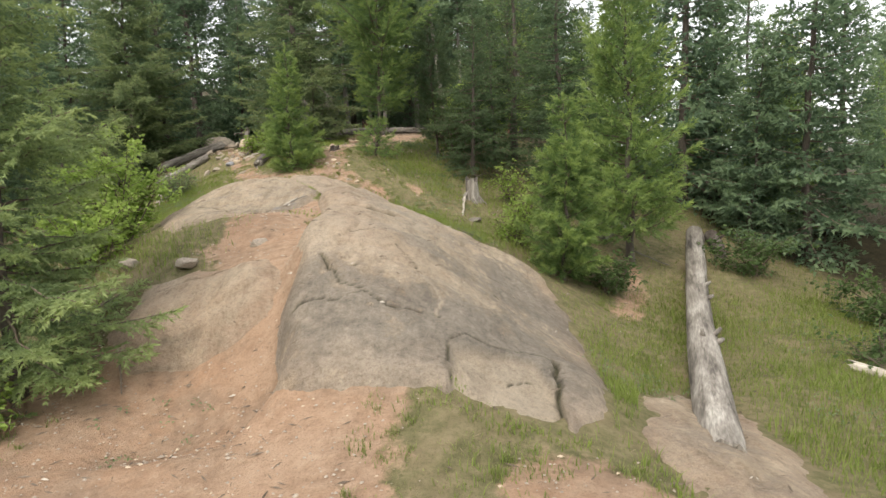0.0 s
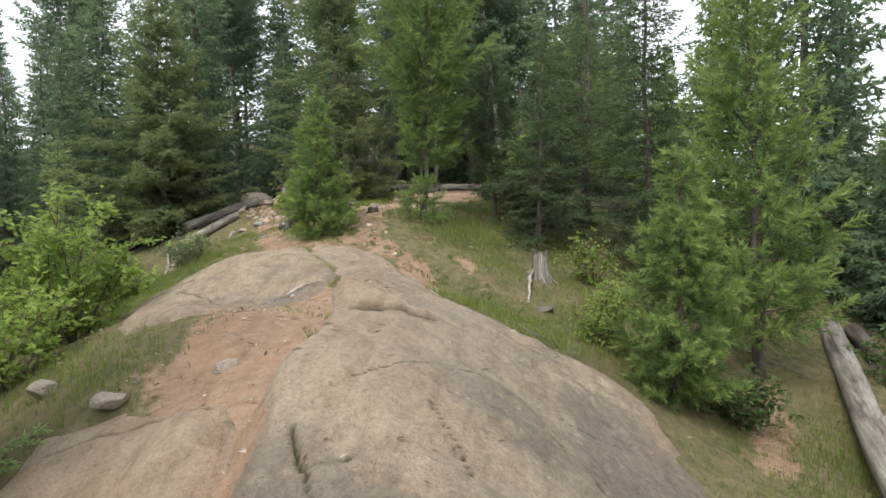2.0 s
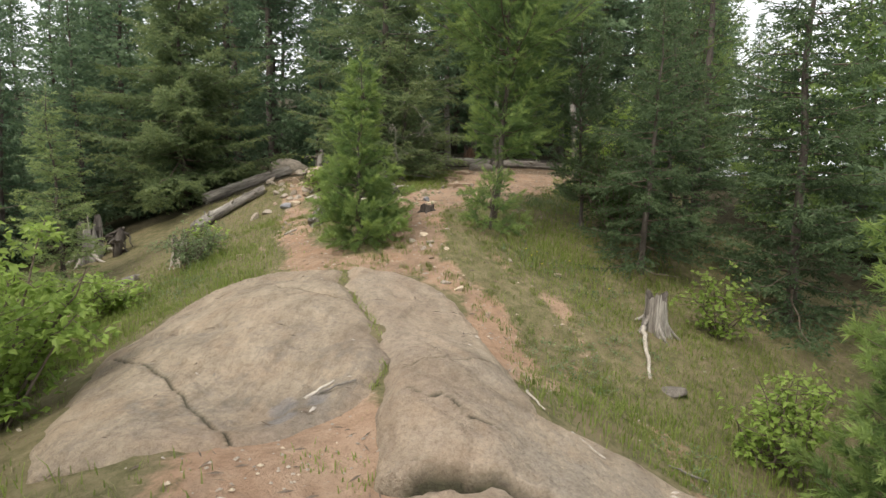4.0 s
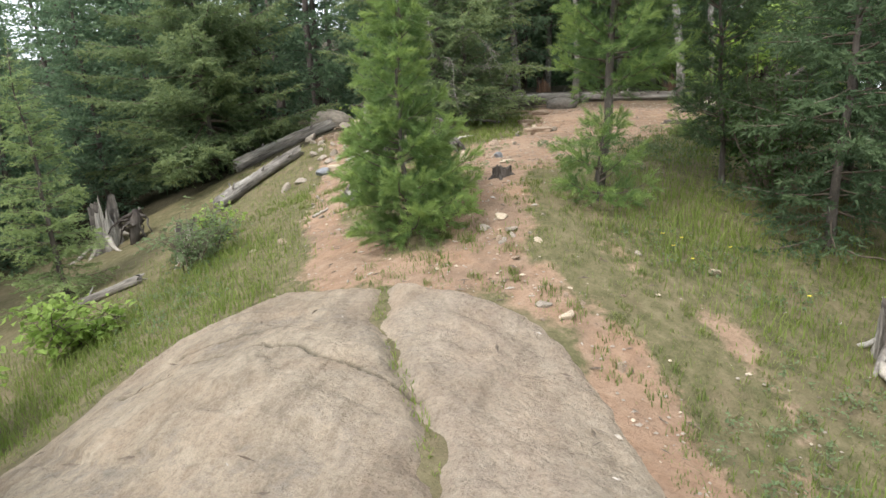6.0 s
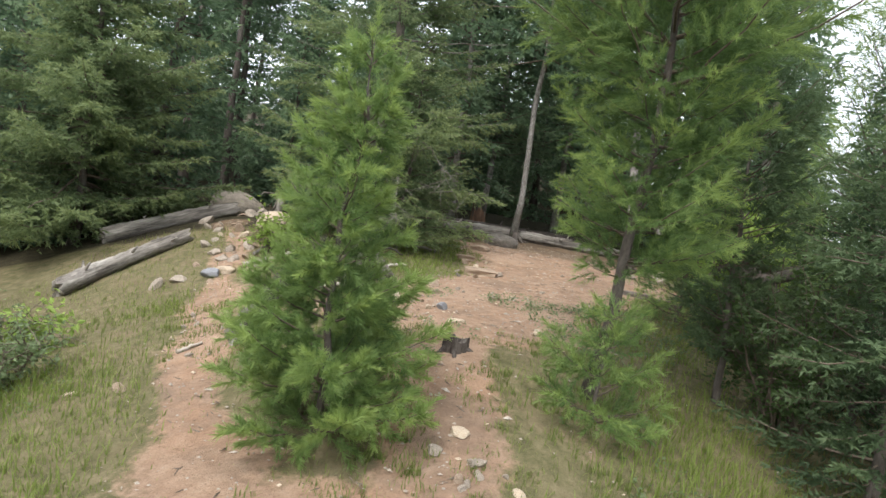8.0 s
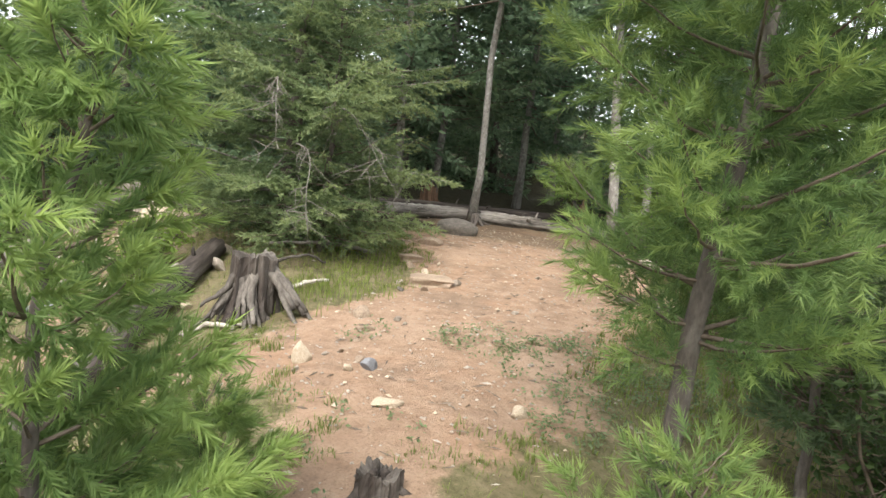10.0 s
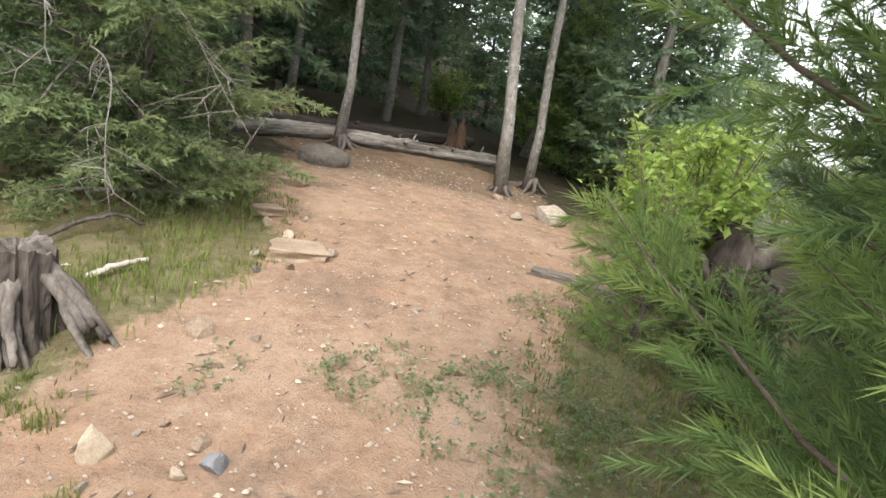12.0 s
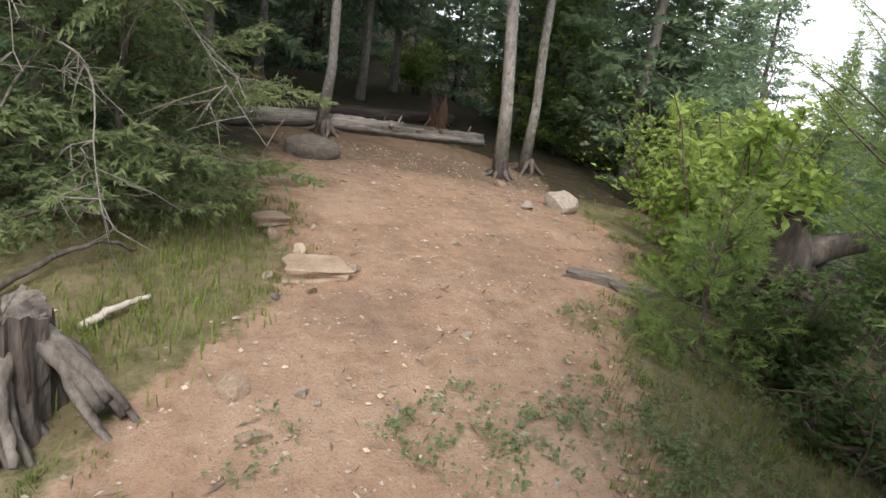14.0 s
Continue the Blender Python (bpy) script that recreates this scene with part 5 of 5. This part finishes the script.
stick([(-5.1, 17.3, 0.06), (-4.9, 16.6, 0.08), (-4.95, 16.1, 0.04)], 0.035, "grey branch on the rubble slope", DEADWOOD)
stick([(-4.1, 13.0, 0.02), (-4.0, 13.15, 0.02)], 0.018, "short stick on the trail")
stick([(-4.9, 15.7, 0.04), (-4.6, 15.9, 0.05), (-4.45, 16.2, 0.06)], 0.025, "pale stick on the rubble", PALEWOOD)
stick([(-3.75, 16.0, 0.05), (-3.55, 16.25, 0.1), (-3.35, 16.42, 0.13), (-3.2, 16.5, 0.04)], 0.018, "dead broken branch hanging under a spruce", GREYWOOD, 7)
stick([(-2.9, 17.2, 0.03), (-3.3, 16.95, 0.12), (-3.9, 16.8, 0.1)], 0.025, "dead branch lying under a spruce", DEADTWIG)
stick([(-0.2, 16.55, 0.02), (0.15, 16.4, 0.03)], 0.014, "thin dead stick at the trail's edge", DARKWOOD)
stick([(-1.86, 8.16, 0.08), (-1.72, 8.27, 0.09)], 0.012, "bleached stick lying on the granite")
stick([(-1.78, 8.2, 0.08), (-1.58, 8.25, 0.08)], 0.009, "thin grey stick lying on the granite", DEADTWIG, 2)
stick([(-0.62, 8.75, 0.02), (-0.5, 8.5, 0.03)], 0.010, "bleached stick at the granite's edge", PALEWOOD, 3)
stick([(-0.35, 8.3, 0.05), (-0.12, 8.12, 0.06)], 0.011, "bleached stick at the granite's edge", PALEWOOD, 4)
stick([(0.5, 8.75, 0.02), (0.25, 8.65, 0.03)], 0.009, "thin dead stick in the grass", DEADTWIG, 5)
stick([(-2.35, 5.0, 0.05), (-2.2, 4.7, 0.02)], 0.010, "dead stick on the dirt", TWIGWOOD, 6)
stick([(3.0, 10.6, 0.05), (3.6, 10.2, 0.03)], 0.012, "thin dead branch in grass", DEADTWIG)

# ---------------------------------------------------------------- grass, weeds and litter


def scatter(n, box, seed, keep):
    r = np.random.RandomState(seed)
    x, y = r.uniform(box[0], box[1], n), r.uniform(box[2], box[3], n)
    ok = r.rand(n) < keep(x, y)
    return x[ok], y[ok], r


def blades(name, x, y, height, mat, label, rng, width=0.0036, lean=0.7):
    n = len(x)
    z = land(x, y)
    az, h = rng.rand(n) * 6.283, height * rng.uniform(0.5, 1.3, n)
    out = np.stack([np.cos(az), np.sin(az), np.zeros(n)], 1) * (h * rng.uniform(0.1, 1.0, n) * lean)[:, None]
    side = np.stack([-np.sin(az), np.cos(az), np.zeros(n)], 1) * (width * rng.uniform(0.6, 1.3, n))[:, None]
    base = np.stack([x, y, z - 0.01], 1)
    mid = base + out * 0.35 + np.array([0, 0, 1.0]) * (h * 0.6)[:, None]
    top = base + out + np.array([0, 0, 1.0]) * h[:, None] * 0.95
    v = np.stack([base - side, base + side, mid - side * 0.7, mid + side * 0.7, top], 1).reshape(-1, 3)
    k = np.arange(n)[:, None] * 5
    f = np.concatenate([k + [0, 1, 3], k + [0, 3, 2], k + [2, 3, 4]], 0)
    me = mesh_of(name, v, f, mat)
    tip = np.repeat(rng.rand(n), 5) * np.tile([0, 0, 0.6, 0.6, 1.0], n)
    put_attr(me, "tip", tip)
    tagged(new(name, me), label, "grass", kind="stuff")


def turf_share(x, y):
    g = (1 - dirt_at(x, y)) * (1 - sstep(0.3, 0.8, litter_shade_at(x, y))) * (rock_inside(x, y) < -0.06)
    patchy = 0.5 + 0.5 * wave(x, y, 1.6, 91)
    return np.clip(g * (0.25 + 0.9 * patchy), 0, 1)


x, y, r = scatter(125000, (-7.5, 6.5, 1.0, 19.5), 901, turf_share)
tall = 0.03 + 0.04 * np.clip(wave(x, y, 1.3, 93), 0, 1) + 0.03 * sstep(2.5, 5.0, np.abs(x + 0.2))
blades("grass", x, y, tall, GRASS, "short dry yellow-green grass beside the trail", r)


def lush_share(x, y):
    g = (1 - dirt_at(x, y)) * (rock_inside(x, y) < -0.05)
    spots = np.zeros(x.shape)
    for cx, cy, rad in [(-4.4, 11.7, 0.7), (-5.0, 11.2, 0.8), (-4.7, 12.4, 0.6), (-3.9, 11.2, 0.4), (0.9, 12.6, 0.7), (3.0, 4.2, 0.8), (-0.4, 13.1, 0.75), (-0.5, 12.2, 0.7), (1.9, 6.2, 0.8), (3.7, 6.0, 1.3), (5.2, 8.4, 1.3), (0.2, 9.3, 0.8), (-0.2, 15.0, 0.5), (-0.5, 14.5, 0.5), (1.4, 4.6, 0.5), (0.4, 8.9, 0.5), (-5.0, 14.4, 0.5), (-3.1, 17.0, 0.6), (-3.0, 16.3, 0.5), (-2.75, 14.9, 0.3), (-2.55, 15.5, 0.3), (-3.2, 15.8, 0.4), (-3.3, 12.9, 0.35), (1.6, 5.2, 0.7), (2.7, 7.4, 0.8), (3.5, 8.6, 1.0), (0.8, 3.2, 0.4), (1.5, 3.0, 0.5), (0.9, 10.0, 0.9), (1.2, 11.2, 0.8), (0.0, 11.2, 0.6), (-3.2, 6.7, 0.5), (-2.5, 6.5, 0.35), (-4.6, 10.4, 0.9), (-0.2, 12.8, 0.6), (-2.9, 16.6, 0.5), (-2.6, 17.3, 0.4), (-2.7, 15.9, 0.3)]:
        spots = np.maximum(spots, np.exp(-(((x - cx) ** 2 + (y - cy) ** 2) / rad**2) * 1.2))
    return np.clip(g * spots, 0, 1)


x, y, r = scatter(300000, (-6.5, 6.8, 2.5, 17.8), 902, lush_share)
blades("grass", x, y, 0.09 + 0.045 * wave(x, y, 1.7, 94), LUSH, "long bright green grass in soft clumps", r, 0.0035, 0.9)


def seam_share(x, y):
    d, s = seg_dist(x, y, [(-1.5, 8.3), (-1.53, 8.64), (-1.83, 9.42), (-2.38, 10.35), (-2.55, 10.9)])
    e, _ = seg_dist(x, y, [(0.15, 3.85), (0.95, 3.6)])
    g, _ = seg_dist(x, y, [(0.25, 4.0), (0.22, 4.1)])
    k, _ = seg_dist(x, y, [(-1.6, 7.55), (-1.35, 7.5)])
    return np.where((d < 0.05) & (wave(x, y, 4.0, 12) > -0.1), 1.0, 0) + (e < 0.09) * 0.8 + (g < 0.1) + (k < 0.13) * 0.5


x, y, r = scatter(60000, (-3.0, 1.4, 3.4, 11.2), 903, seam_share)
blades("grass", x, y, 0.05, LUSH, "grass tufts growing in the rock's seams", r, 0.004, 0.8)


def tufts(n, seed):
    rng = np.random.RandomState(seed)
    x, y = rng.uniform(-6, 3.5, n * 12), rng.uniform(1.0, 19.0, n * 12)
    d = dirt_at(x, y)
    ok = (d > 0.12) & (d < 0.97) & (rock_inside(x, y) < -0.08) & (wave(x, y, 1.2, 44) > -0.2)
    x, y = x[ok][:n], y[ok][:n]
    k = np.repeat(np.arange(len(x)), 26)
    a, q = rng.rand(len(k)) * 6.283, 0.07 * np.sqrt(rng.rand(len(k))) * rng.uniform(0.4, 1.6, len(x))[k]
    blades("grass", x[k] + np.cos(a) * q, y[k] + np.sin(a) * q, 0.05 * np.ones(len(k)), GRASS, "sparse grass tufts on the worn dirt", rng, 0.003, 0.9)


tufts(760, 911)


def flower(x, y, seed):
    rng = np.random.RandomState(seed)
    ob = thing("yellow_flower", "small yellow wildflower in the grass", "flower", (x, y, land_at(x, y)), "wildflowers")
    h = rng.uniform(0.12, 0.2)
    v, f = tube([(0, 0, -0.01), (0.01, 0, h * 0.5), (0.015, 0.01, h)], [0.0015, 0.0014, 0.001], 4, 0, 0, False)
    part("stem", mesh_of("stem", v, f, LUSH), ob)
    a = np.linspace(0, 6.283, 9)[:-1]
    ring = np.stack([0.015 + np.cos(a) * 0.014, 0.01 + np.sin(a) * 0.014, np.full(8, h + 0.004) + 0.003 * (np.arange(8) % 2)], 1)
    v = np.concatenate([ring, [[0.015, 0.01, h]]])
    part("petal_head", mesh_of("petal_head", v, [(i, (i + 1) % 8, 8) for i in range(8)], YELLOW), ob)


for k, (x, y) in enumerate([(-0.72, 11.6), (-0.66, 11.72), (-0.6, 11.55), (-0.78, 11.75), (-0.3, 12.0), (0.1, 11.5)]):
    flower(x, y, 920 + k)


def weeds(spots, seed, label):
    rng = np.random.RandomState(seed)
    at = []
    for cx, cy, rad, n in spots:
        a, q = rng.rand(n) * 6.283, rad * np.sqrt(rng.rand(n))
        px, py = cx + np.cos(a) * q, cy + np.sin(a) * q
        for x0, y0, z0 in zip(px, py, land(px, py)):
            m = rng.randint(7, 14)
            if rng.rand() < 0.4:
                continue
            at.append(np.c_[x0 + rng.randn(m) * 0.03, y0 + rng.randn(m) * 0.03, z0 + rng.uniform(0.01, 0.06, m)])
    at = np.concatenate(at)
    v, f = leaf_tris(at, rng, 0.028, 1.2)
    me = mesh_of("weeds", v, f, WILLOW)
    put_attr(me, "tip", np.repeat(rng.rand(len(at)) * 0.5, 4))
    tagged(new("weeds", me), label, "weeds", kind="stuff")


weeds([(-1.7, 14.95, 0.35, 70), (-1.2, 14.7, 0.5, 150), (-0.5, 14.6, 0.4, 100), (-5.2, 12.3, 0.7, 160), (-4.6, 11.3, 0.5, 80), (-0.7, 15.1, 0.5, 110), (-0.4, 15.9, 0.4, 70), (-0.1, 11.9, 0.5, 60), (-0.7, 12.0, 0.4, 50), (-0.3, 9.9, 0.4, 60), (0.1, 10.6, 0.5, 60), (0.3, 15.4, 0.5, 120), (-2.5, 14.9, 0.2, 10), (-2.6, 13.3, 0.6, 30), (1.9, 5.6, 0.6, 60), (3.6, 5.0, 0.6, 80), (5.0, 7.5, 1.2, 160), (-3.3, 4.2, 0.5, 60), (-2.0, 4.2, 0.6, 12), (0.5, 8.9, 0.4, 50), (1.0, 17.6, 0.4, 60), (-1.2, 13.9, 0.4, 70)], 904, "low broad-leaved green weeds along the trail")


def litter(name, n, box, seed, share, size, mat, label, thin):
    """Chips, pebbles or twigs lying about: small tapered slivers."""
    x, y, r = scatter(n, box, seed, share)
    n = len(x)
    z = land(x, y) + 0.06 * (rock_inside(x, y) > 0.08)
    az = r.rand(n) * 6.283
    l = size * r.uniform(0.4, 1.5, n)
    w = l * thin * r.uniform(0.6, 1.4, n)
    a = np.stack([np.cos(az), np.sin(az), r.uniform(-0.15, 0.15, n)], 1) * l[:, None] / 2
    b = np.stack([-np.sin(az), np.cos(az), np.zeros(n)], 1) * w[:, None] / 2
    c = np.stack([x, y, z + 0.004], 1)
    up = np.array([0, 0, 1.0]) * np.minimum(w, l * 0.4)[:, None] * 0.7
    v = np.stack([c - a, c + b, c + a, c - b, c + up], 1).reshape(-1, 3)
    k = np.arange(n)[:, None] * 5
    f = np.concatenate([k + [0, 3, 4], k + [3, 2, 4], k + [2, 1, 4], k + [1, 0, 4]], 0)
    tagged(new(name, mesh_of(name, v, f, mat)), label, name.replace("_", " "), kind="stuff")


def soil_share(x, y):
    return dirt_at(x, y) * (rock_inside(x, y) < -0.05)


litter("pebbles", 20000, (-6.5, 1.5, 0.5, 20), 905, soil_share, 0.022, STONE, "small pebbles strewn over the dirt", 0.75)
litter("pebbles", 1800, (-6.5, 1.5, 0.5, 20), 906, soil_share, 0.03, PALE_STONE, "pale stone chips strewn over the dirt", 0.7)
litter("twigs", 8000, (-6.5, 3.5, 0.5, 20.5), 907, lambda x, y: 0.25 + 0.6 * dirt_at(x, y), 0.07, TWIGWOOD, "dead twigs and bark bits on the ground", 0.12)
litter("wood_chips", 1200, (-6.5, 3.5, 0.5, 20.5), 908, lambda x, y: 0.3 + 0.5 * dirt_at(x, y), 0.05, PALEWOOD, "bleached wood chips on the ground", 0.25)
litter("straw", 5000, (-6.5, 5.5, 1, 19), 909, lambda x, y: turf_share(x, y) * 0.8, 0.09, STRAW, "dry straw lying in the grass", 0.06)
